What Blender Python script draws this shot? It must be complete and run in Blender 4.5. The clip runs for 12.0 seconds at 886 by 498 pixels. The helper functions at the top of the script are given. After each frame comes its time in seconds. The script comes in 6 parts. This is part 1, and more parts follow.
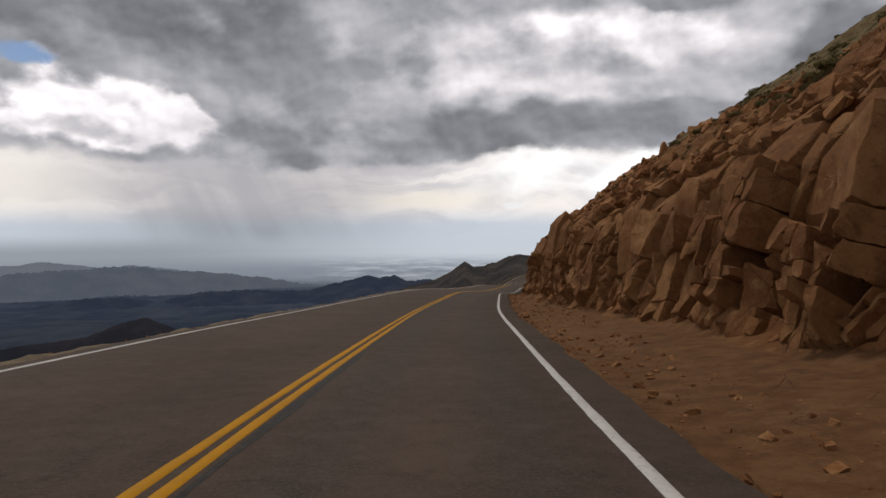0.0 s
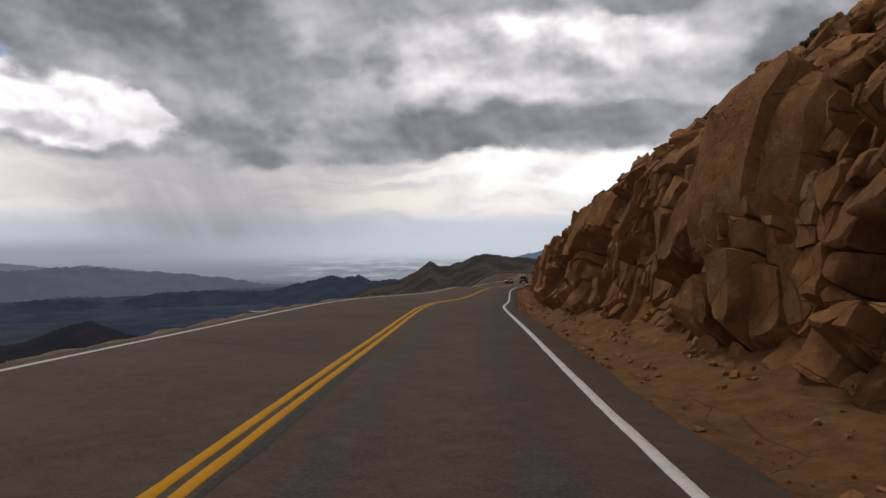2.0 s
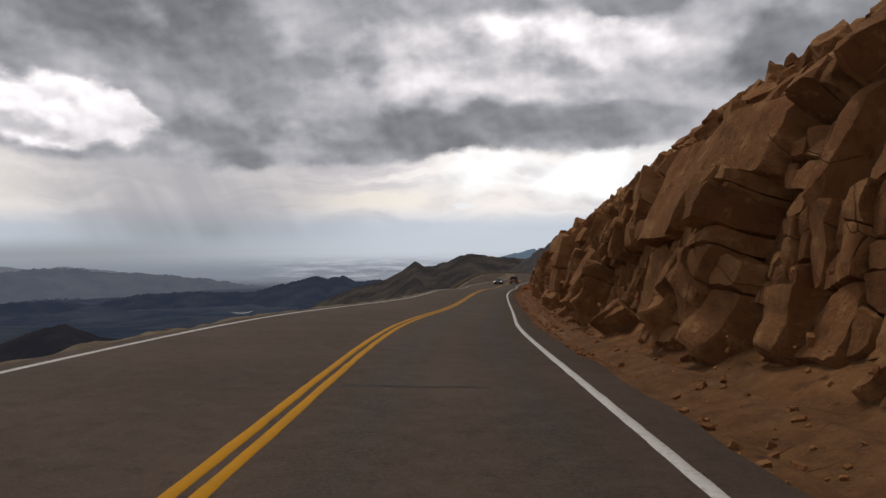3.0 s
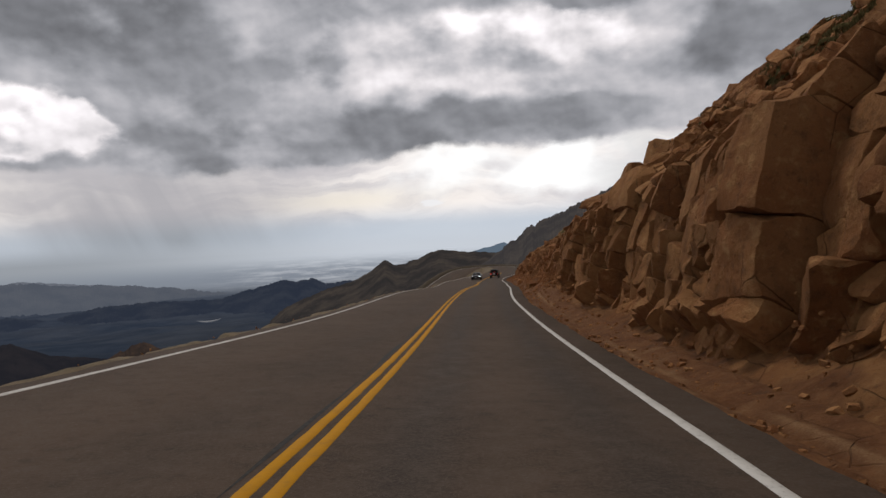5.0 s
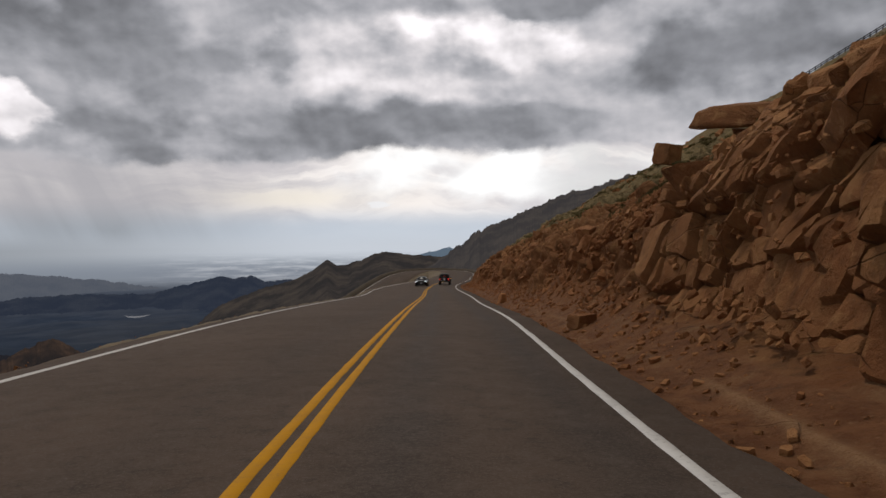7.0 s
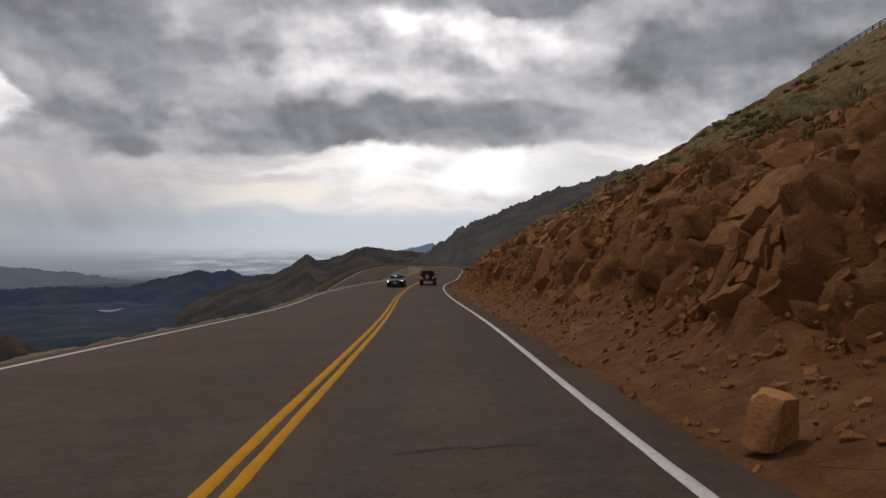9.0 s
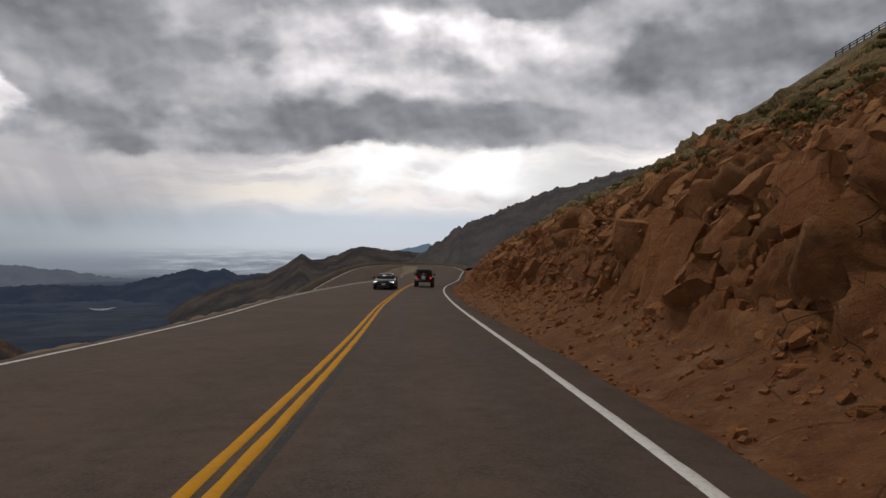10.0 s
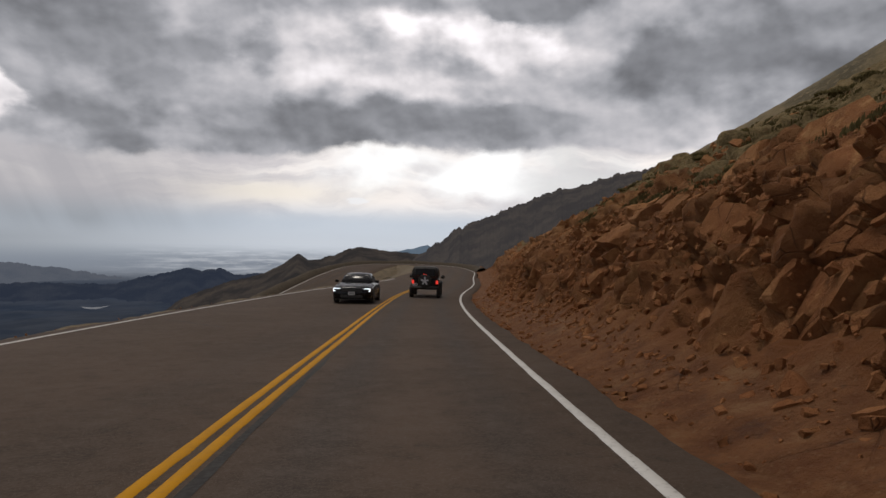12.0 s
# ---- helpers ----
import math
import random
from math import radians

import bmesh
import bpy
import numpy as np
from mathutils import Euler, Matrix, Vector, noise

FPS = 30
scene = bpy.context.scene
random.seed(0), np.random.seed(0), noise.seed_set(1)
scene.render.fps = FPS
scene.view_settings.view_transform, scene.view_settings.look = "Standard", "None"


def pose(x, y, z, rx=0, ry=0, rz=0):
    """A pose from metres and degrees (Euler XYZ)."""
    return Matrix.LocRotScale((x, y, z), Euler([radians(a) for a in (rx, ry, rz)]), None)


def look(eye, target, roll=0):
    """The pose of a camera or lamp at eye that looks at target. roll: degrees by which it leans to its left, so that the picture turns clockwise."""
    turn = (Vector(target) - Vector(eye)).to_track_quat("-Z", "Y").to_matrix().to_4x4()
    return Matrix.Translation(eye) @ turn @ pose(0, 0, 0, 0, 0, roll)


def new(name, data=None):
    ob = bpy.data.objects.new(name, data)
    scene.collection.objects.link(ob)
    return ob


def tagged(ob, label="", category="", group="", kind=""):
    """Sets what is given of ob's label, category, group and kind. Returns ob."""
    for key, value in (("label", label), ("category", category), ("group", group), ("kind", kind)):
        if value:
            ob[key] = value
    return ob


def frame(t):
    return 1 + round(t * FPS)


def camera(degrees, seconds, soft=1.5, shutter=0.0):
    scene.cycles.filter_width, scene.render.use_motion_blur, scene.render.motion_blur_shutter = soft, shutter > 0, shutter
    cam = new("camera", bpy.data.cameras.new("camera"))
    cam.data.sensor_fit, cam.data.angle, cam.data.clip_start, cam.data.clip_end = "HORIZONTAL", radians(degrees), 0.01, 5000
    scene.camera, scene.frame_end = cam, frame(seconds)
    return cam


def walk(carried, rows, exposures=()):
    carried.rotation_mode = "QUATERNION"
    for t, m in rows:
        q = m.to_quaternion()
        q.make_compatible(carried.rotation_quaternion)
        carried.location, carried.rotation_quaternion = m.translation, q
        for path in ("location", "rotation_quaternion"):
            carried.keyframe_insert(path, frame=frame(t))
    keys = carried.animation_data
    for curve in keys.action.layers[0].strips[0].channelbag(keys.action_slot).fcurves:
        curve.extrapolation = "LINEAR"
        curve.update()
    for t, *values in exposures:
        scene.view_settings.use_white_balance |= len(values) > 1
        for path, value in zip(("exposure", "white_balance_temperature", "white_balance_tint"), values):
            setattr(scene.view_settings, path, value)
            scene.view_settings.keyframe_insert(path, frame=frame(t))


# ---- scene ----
# ---------------------------------------------------------------- camera
cam = camera(68.0, 12.0, soft=1.5)
PATH = [
    (0.0, pose(0.000, 0.000, -0.000, 88.698, 0.280, -0.000)),
    (0.5, pose(0.074, 6.909, -0.437, 88.644, 0.274, -0.725)),
    (1.0, pose(0.171, 13.845, -0.914, 88.510, 0.278, -1.505)),
    (1.5, pose(0.364, 20.694, -1.373, 88.611, 0.155, -2.280)),
    (2.0, pose(0.695, 27.465, -1.799, 88.667, 0.212, -3.005)),
    (2.5, pose(1.009, 33.856, -2.181, 88.707, 0.429, -3.792)),
    (3.0, pose(1.586, 40.011, -2.542, 88.683, 0.328, -4.311)),
    (3.2, pose(1.846, 42.500, -2.700, 88.654, 0.319, -4.516)),
    (4.8, pose(4.159, 63.743, -4.271, 88.315, 2.627, -6.574)),
    (5.0, pose(4.474, 66.552, -4.502, 88.359, 2.806, -6.981)),
    (5.5, pose(5.388, 73.687, -5.088, 88.396, 3.025, -8.134)),
    (6.0, pose(6.619, 80.822, -5.566, 88.536, 2.376, -9.341)),
    (6.5, pose(7.861, 87.995, -5.987, 88.587, 1.374, -10.632)),
    (7.0, pose(9.123, 94.948, -6.369, 88.547, 0.281, -11.684)),
    (7.2, pose(9.661, 97.623, -6.505, 88.561, -0.056, -12.017)),
    (8.8, pose(14.191, 119.692, -7.896, 88.160, -0.415, -13.136)),
    (9.0, pose(14.779, 122.516, -8.106, 88.218, -0.455, -13.177)),
    (9.5, pose(16.247, 129.528, -8.667, 88.237, -0.478, -13.316)),
    (10.0, pose(17.639, 136.241, -9.175, 88.280, -0.878, -13.486)),
    (10.5, pose(19.010, 142.802, -9.654, 88.332, -1.599, -13.643)),
    (11.0, pose(20.373, 149.285, -10.150, 88.393, -1.827, -13.706)),
    (11.5, pose(21.629, 155.775, -10.568, 88.416, -1.682, -13.765)),
    (12.0, pose(22.865, 162.010, -11.003, 88.455, -1.546, -13.568)),
]
walk(cam, PATH)


# ---------------------------------------------------------------- node helper
class Nodes:
    """Short way to write shader node trees."""

    def __init__(self, tree):
        self.t = tree
        tree.nodes.clear()

    def put(self, sock, value):
        if isinstance(value, bpy.types.NodeSocket):
            self.t.links.new(value, sock)
        elif isinstance(value, (tuple, list)):
            sock.default_value = (*value, 1.0)[: len(sock.default_value)] if len(value) == 3 else value
        else:
            sock.default_value = value

    def math(self, op, a, b=0.0, c=0.0, clamp=False):
        n = self.t.nodes.new("ShaderNodeMath")
        n.operation, n.use_clamp = op, clamp
        for s, v in zip(n.inputs, (a, b, c)):
            self.put(s, v)
        return n.outputs[0]

    def add(self, a, b):
        return self.math("ADD", a, b)

    def sub(self, a, b):
        return self.math("SUBTRACT", a, b)

    def mul(self, a, b):
        return self.math("MULTIPLY", a, b)

    def div(self, a, b):
        return self.math("DIVIDE", a, b)

    def ramp(self, x, lo, hi, a=0.0, b=1.0, smooth=True):
        n = self.t.nodes.new("ShaderNodeMapRange")
        n.interpolation_type = "SMOOTHSTEP" if smooth else "LINEAR"
        for s, v in zip(n.inputs, (x, lo, hi, a, b)):
            self.put(s, v)
        return n.outputs[0]

    def mix(self, f, a, b, mode="MIX"):
        n = self.t.nodes.new("ShaderNodeMix")
        n.data_type, n.blend_type = "RGBA", mode
        self.put(n.inputs[0], f)
        self.put(n.inputs[6], a)
        self.put(n.inputs[7], b)
        return n.outputs[2]

    def noise(self, vec, scale, detail=4.0, rough=0.55, distort=0.0, color=False, dims="3D"):
        n = self.t.nodes.new("ShaderNodeTexNoise")
        n.noise_dimensions = dims
        if vec is not None:
            self.put(n.inputs["Vector"], vec)
        for k, v in (("Scale", scale), ("Detail", detail), ("Roughness", rough), ("Distortion", distort)):
            self.put(n.inputs[k], v)
        return n.outputs[1 if color else 0]

    def voronoi(self, vec, scale, feature="F1", out=0):
        n = self.t.nodes.new("ShaderNodeTexVoronoi")
        n.feature = feature
        self.put(n.inputs["Vector"], vec)
        self.put(n.inputs["Scale"], scale)
        return n.outputs[out]

    def xyz(self, v):
        n = self.t.nodes.new("ShaderNodeSeparateXYZ")
        self.put(n.inputs[0], v)
        return n.outputs[0], n.outputs[1], n.outputs[2]

    def vec(self, x, y, z):
        n = self.t.nodes.new("ShaderNodeCombineXYZ")
        for s, v in zip(n.inputs, (x, y, z)):
            self.put(s, v)
        return n.outputs[0]

    def coord(self, kind="Object"):
        return self.t.nodes.new("ShaderNodeTexCoord").outputs[kind]

    def position(self):
        return self.t.nodes.new("ShaderNodeNewGeometry").outputs["Position"]

    def attr(self, name, out="Fac"):
        n = self.t.nodes.new("ShaderNodeAttribute")
        n.attribute_name = name
        return n.outputs[out]

    def bump(self, height, strength=0.5, distance=0.05):
        n = self.t.nodes.new("ShaderNodeBump")
        self.put(n.inputs["Strength"], strength)
        self.put(n.inputs["Distance"], distance)
        self.put(n.inputs["Height"], height)
        return n.outputs[0]


# ---------------------------------------------------------------- sky and sun
def make_sky():
    world = bpy.data.worlds.new("cloudy_sky")
    scene.world = world
    world.use_nodes = True
    n = Nodes(world.node_tree)
    d = n.coord("Generated")
    x, y, z = n.xyz(d)
    deg = 180.0 / math.pi
    az = n.mul(n.math("ARCTAN2", x, y), deg)
    el = n.mul(n.math("ARCSINE", z), deg)

    def spot(a0, e0, wa, we, soft=1.0):
        """1 in the middle of an oval part of the sky, falling off to 0."""
        u = n.div(n.sub(az, a0), wa)
        v = n.div(n.sub(el, e0), we)
        r = n.add(n.mul(u, u), n.mul(v, v))
        return n.math("EXPONENT", n.mul(r, -soft))

    # the cloud deck: broad masses with torn, curling edges
    broad = n.noise(n.vec(n.mul(az, 0.05), n.mul(el, 0.09), 2.0), 1.0, 3.0, 0.5, color=True)
    curl = n.noise(n.vec(n.mul(az, 0.15), n.mul(el, 0.22), 7.0), 1.0, 8.0, 0.56, color=True)
    bx, by, _ = n.xyz(broad)
    cx, cy, _ = n.xyz(curl)
    azw = n.add(az, n.add(n.mul(n.sub(bx, 0.5), 9.0), n.mul(n.sub(cx, 0.5), 5.5)))
    elw = n.add(el, n.add(n.mul(n.sub(by, 0.5), 6.0), n.mul(n.sub(cy, 0.5), 3.8)))

    def puffs(du, dv, k, z, detail):
        u = n.add(n.mul(n.add(az, du), 0.10 * k), n.mul(bx, 0.35))
        v = n.add(n.mul(n.add(el, dv), 0.135 * k), n.mul(by, 0.35))
        return n.noise(n.vec(u, v, z), 1.0, detail, 0.46)

    # heads of cloud, lit from above through the thin places
    relief = n.mul(n.sub(puffs(0, 0, 1.0, 4.0, 6.0), puffs(0.9, 1.5, 1.0, 4.0, 3.0)), 1.0)
    small = n.mul(n.sub(puffs(0, 0, 2.6, 14.0, 5.0), puffs(0.35, 0.55, 2.6, 14.0, 3.0)), 0.7)
    relief = n.add(relief, small)
    big = puffs(0, 0, 0.5, 31.0, 4.0)

    torn = n.add(n.mul(n.sub(puffs(3.0, 7.0, 1.5, 44.0, 7.0), 0.47), 4.0), n.mul(n.sub(puffs(1.0, 2.0, 3.4, 47.0, 6.0), 0.5), 1.2))

    def mass(base, value, a0, e0, wa, we, amount=1.0, lo=0.22, hi=0.72):
        """Sets an oval mass of cloud to a lightness, out to its torn edge."""
        u, v = n.div(n.sub(azw, a0), wa), n.div(n.sub(elw, e0), we)
        r = n.add(n.add(n.mul(u, u), n.mul(v, v)), torn)
        m = n.ramp(n.math("EXPONENT", n.mul(n.math("MAXIMUM", r, 0.0), -1.0)), lo, hi, 0.0, amount)
        return n.mix(m, base, (value, value, value))

    light = n.mix(n.ramp(big, 0.36, 0.66), (0.31, 0.31, 0.31), (0.46, 0.46, 0.46))
    for value, a0, e0, wa, we, amount in (
        (0.40, -16, 11.0, 7.0, 2.2, 0.8), (0.60, 3.0, 14.8, 8.5, 4.6, 0.95), (0.66, 9.5, 12.8, 9.0, 3.2, 0.95), (0.185, -23, 17.2, 18.0, 4.4, 1.0), (0.25, -12.5, 13.6, 9.5, 4.2, 0.95),
        (0.24, -8.5, 8.8, 14.0, 2.5, 1.0), (0.22, 9.5, 9.0, 13.0, 1.9, 1.0), (1.0, 13.0, 16.6, 7.5, 2.2, 0.9), (0.85, 19.5, 15.4, 6.5, 1.4, 0.85), (0.21, 20, 19.2, 11.0, 1.8, 0.95),
        (0.20, 33, 14.0, 9.0, 4.0, 0.95), (0.50, 22, 12.4, 5.0, 2.4, 0.8), (0.26, 19, 10.2, 6.5, 1.4, 0.8), (0.62, 34, 8.6, 6.0, 1.8, 0.85), (0.17, 46, 10.5, 9.0, 5.0, 0.9),
        (1.0, -30.0, 9.4, 8.0, 3.9, 1.0), (0.80, -22.5, 9.0, 4.6, 2.4, 0.9), (0.45, -30.5, 7.5, 4.0, 0.9, 0.85), (0.55, -27.0, 10.6, 2.0, 0.9, 0.6), (0.60, -42.0, 9.0, 6.0, 4.0, 0.8),
    ):
        light = mass(light, value, a0, e0, wa, we, amount, *((0.30, 0.62) if a0 < -20 and value > 0.7 else (0.09, 0.84)))
    light = n.xyz(light)[0]
    shade = n.math("MULTIPLY_ADD", relief, 1.75, 1.12)
    light = n.mul(light, n.math("MAXIMUM", n.math("MINIMUM", shade, 1.5), 0.74))
    light = n.math("MINIMUM", light, 1.02)
    # the light band under the deck, and the haze down to the plain
    edge = n.sub(elw, n.mul(n.add(az, 8.0), 0.028))
    under = n.ramp(edge, 6.0, 6.9, 1.0, 0.0)
    wisp = n.noise(n.vec(n.mul(azw, 0.06), n.mul(elw, 0.34), 9.0), 1.0, 6.0, 0.58, 0.3)
    streak = n.ramp(wisp, 0.38, 0.64)
    band = n.mix(streak, (0.62, 0.59, 0.61), (0.96, 0.90, 0.87))
    band = mass(band, 1.06, 15.0, 4.8, 13.0, 2.8, 0.95, 0.1, 0.75)
    band = mass(band, 0.58, 24.0, 4.6, 4.5, 3.2, 0.6, 0.1, 0.9)
    band = n.mix(n.mul(spot(-2.0, 3.0, 8.0, 1.1), n.ramp(wisp, 0.35, 0.6, 0.2, 0.95)), band, (0.93, 0.86, 0.76))
    band = n.mix(n.mul(spot(-33.0, 3.8, 6.0, 2.4), 0.9), band, (0.90, 0.85, 0.78))
    tuft = n.ramp(n.mul(spot(6.0, 2.4, 1.9, 0.32), n.ramp(cx, 0.40, 0.58, 0.0, 1.4)), 0.3, 0.7, 0.0, 0.8)
    band = n.mix(n.ramp(el, 0.4, 2.7, 0.92, 0.0), band, (0.54, 0.60, 0.68))
    band = n.mix(tuft, band, (0.88, 0.88, 0.90))
    # falling rain
    veil = n.ramp(n.noise(n.vec(n.mul(n.add(az, n.mul(el, 0.5)), 0.22), n.mul(el, 0.02), 5.0), 1.0, 4.0, 0.55), 0.25, 0.7, 0.7, 1.05)
    rain = n.mul(n.math("MINIMUM", n.mul(spot(-16.5, 2.6, 11.0, 5.6), 1.15), 1.0), veil)
    band = n.mix(n.math("MINIMUM", rain, 0.94), band, n.mix(n.ramp(el, 0.0, 3.0), (0.31, 0.335, 0.37), (0.42, 0.41, 0.435)))
    tone = n.mix(n.ramp(light, 0.2, 0.8), (0.965, 0.985, 1.075), (1.03, 0.983, 1.01))
    cloud = n.mix(1.0, tone, n.vec(light, light, light), "MULTIPLY")
    sky = n.mix(under, cloud, band)
    # a hole of clear sky
    clear = n.t.nodes.new("ShaderNodeTexSky")
    clear.sky_type, clear.sun_disc = "NISHITA", False
    clear.sun_elevation, clear.sun_rotation = radians(52), radians(-65)
    blue = n.mix(1.0, clear.outputs[0], (0.06, 0.065, 0.075), "MULTIPLY")
    hole = n.ramp(n.mul(spot(-32.3, 13.2, 2.9, 1.2), n.ramp(cy, 0.3, 0.65, 1.3, 0.6)), 0.4, 0.62)
    sky = n.mix(hole, sky, blue)
    # the deck goes on overhead and behind
    sky = n.mix(n.ramp(el, 22.0, 45.0), sky, n.mix(n.ramp(big, 0.35, 0.65), (0.19, 0.185, 0.19), (0.35, 0.34, 0.345)))
    low = n.mix(n.ramp(az, -26.0, 4.0), (0.31, 0.335, 0.37), (0.57, 0.61, 0.67))
    sky = n.mix(n.ramp(el, -1.4, 0.3), low, sky)
    bg = n.t.nodes.new("ShaderNodeBackground")
    n.put(bg.inputs[0], sky)
    bg.inputs[1].default_value = 1.0
    out = n.t.nodes.new("ShaderNodeOutputWorld")
    n.t.links.new(bg.outputs[0], out.inputs[0])


make_sky()
sun = new("sun", bpy.data.lights.new("sun", "SUN"))
sun.data.energy, sun.data.angle, sun.data.color = 1.15, radians(12), (1.0, 0.91, 0.80)
sun.matrix_world = look((-8, 40, 90), (0, 0, 0))


# ---------------------------------------------------------------- materials
def material(name):
    m = bpy.data.materials.new(name)
    m.use_nodes = True
    n = Nodes(m.node_tree)
    b = n.t.nodes.new("ShaderNodeBsdfPrincipled")
    o = n.t.nodes.new("ShaderNodeOutputMaterial")
    n.t.links.new(b.outputs[0], o.inputs[0])
    return m, n, b


def plain(name, color, rough=0.5, metal=0.0, coat=0.0, emit=None, power=0.0, grime=0.15, gloss=0.5):
    """Paint, plastic or metal with a little uneven dirt."""
    m, n, b = material(name)
    c = n.coord("Object")
    dirt = n.ramp(n.noise(c, 7.0, 5.0, 0.6), 0.35, 0.7, 0.0, grime)
    n.put(b.inputs["Base Color"], n.mix(dirt, color, (0.16, 0.13, 0.10)))
    n.put(b.inputs["Roughness"], n.ramp(n.noise(c, 20.0, 3.0), 0.3, 0.7, max(rough - 0.06, 0.02), rough + 0.08))
    b.inputs["Metallic"].default_value = metal
    b.inputs["Coat Weight"].default_value = coat
    b.inputs["Specular IOR Level"].default_value = gloss
    b.inputs["Coat Roughness"].default_value = 0.06
    if emit:
        b.inputs["Emission Color"].default_value = (*emit, 1)
        b.inputs["Emission Strength"].default_value = power
    return m


def make_asphalt():
    m, n, b = material("asphalt")
    p = n.position()
    u = n.attr("across")
    grain = n.noise(p, 26.0, 6.0, 0.8)
    speck = n.voronoi(p, 30.0)
    patch = n.noise(p, 0.35, 5.0, 0.6)
    # the wheels keep two strips of each lane darker and smoother
    w1 = n.math("EXPONENT", n.mul(n.math("POWER", n.div(n.sub(u, 0.95), 0.42), 2.0), -1.0))
    w2 = n.math("EXPONENT", n.mul(n.math("POWER", n.div(n.sub(u, 2.72), 0.42), 2.0), -1.0))
    w3 = n.math("EXPONENT", n.mul(n.math("POWER", n.div(n.add(u, 1.2), 0.6), 2.0), -1.0))
    worn = n.mul(n.math("MAXIMUM", n.math("MAXIMUM", w1, w2), n.mul(w3, 0.4)), n.ramp(n.noise(p, 0.8, 4.0), 0.2, 0.7, 0.5, 1.0))
    base = n.mix(n.ramp(patch, 0.35, 0.7), (0.074, 0.0515, 0.038), (0.098, 0.068, 0.051))
    base = n.mix(n.mul(worn, 0.85), base, (0.045, 0.0345, 0.0285))
    blot = n.noise(p, 3.2, 6.0, 0.7)
    base = n.mix(n.ramp(blot, 0.46, 0.72, 0.0, 0.5), base, (0.105, 0.084, 0.069))
    base = n.mix(n.ramp(blot, 0.5, 0.3, 0.0, 0.5), base, (0.036, 0.029, 0.025))
    base = n.mix(n.ramp(grain, 0.42, 0.68, 0.0, 0.5), base, (0.125, 0.101, 0.082))
    base = n.mix(n.ramp(speck, 0.08, 0.22, 0.6, 0.0), base, (0.16, 0.136, 0.115))
    n.put(b.inputs["Base Color"], base)
    n.put(b.inputs["Roughness"], n.ramp(worn, 0.0, 1.0, 0.92, 0.8))
    b.inputs["Specular IOR Level"].default_value = 0.12
    n.put(b.inputs["Normal"], n.bump(n.add(grain, n.mul(speck, -0.5)), 0.5, 0.012))
    return m


def make_line(name, color, wear=0.35):
    m, n, b = material(name)
    p = n.position()
    chip = n.ramp(n.noise(p, 16.0, 6.0, 0.7), 0.52, 0.68, 0.0, wear)
    dirt = n.ramp(n.noise(p, 2.2, 5.0, 0.65), 0.35, 0.75, 0.0, 0.4)
    c = n.mix(dirt, color, tuple(0.6 * a + 0.02 for a in color))
    n.put(b.inputs["Base Color"], n.mix(chip, c, (0.09, 0.08, 0.07)))
    b.inputs["Roughness"].default_value = 0.8
    b.inputs["Specular IOR Level"].default_value = 0.15
    n.put(b.inputs["Normal"], n.bump(n.noise(p, 55.0, 3.0), 0.3, 0.008))
    return m


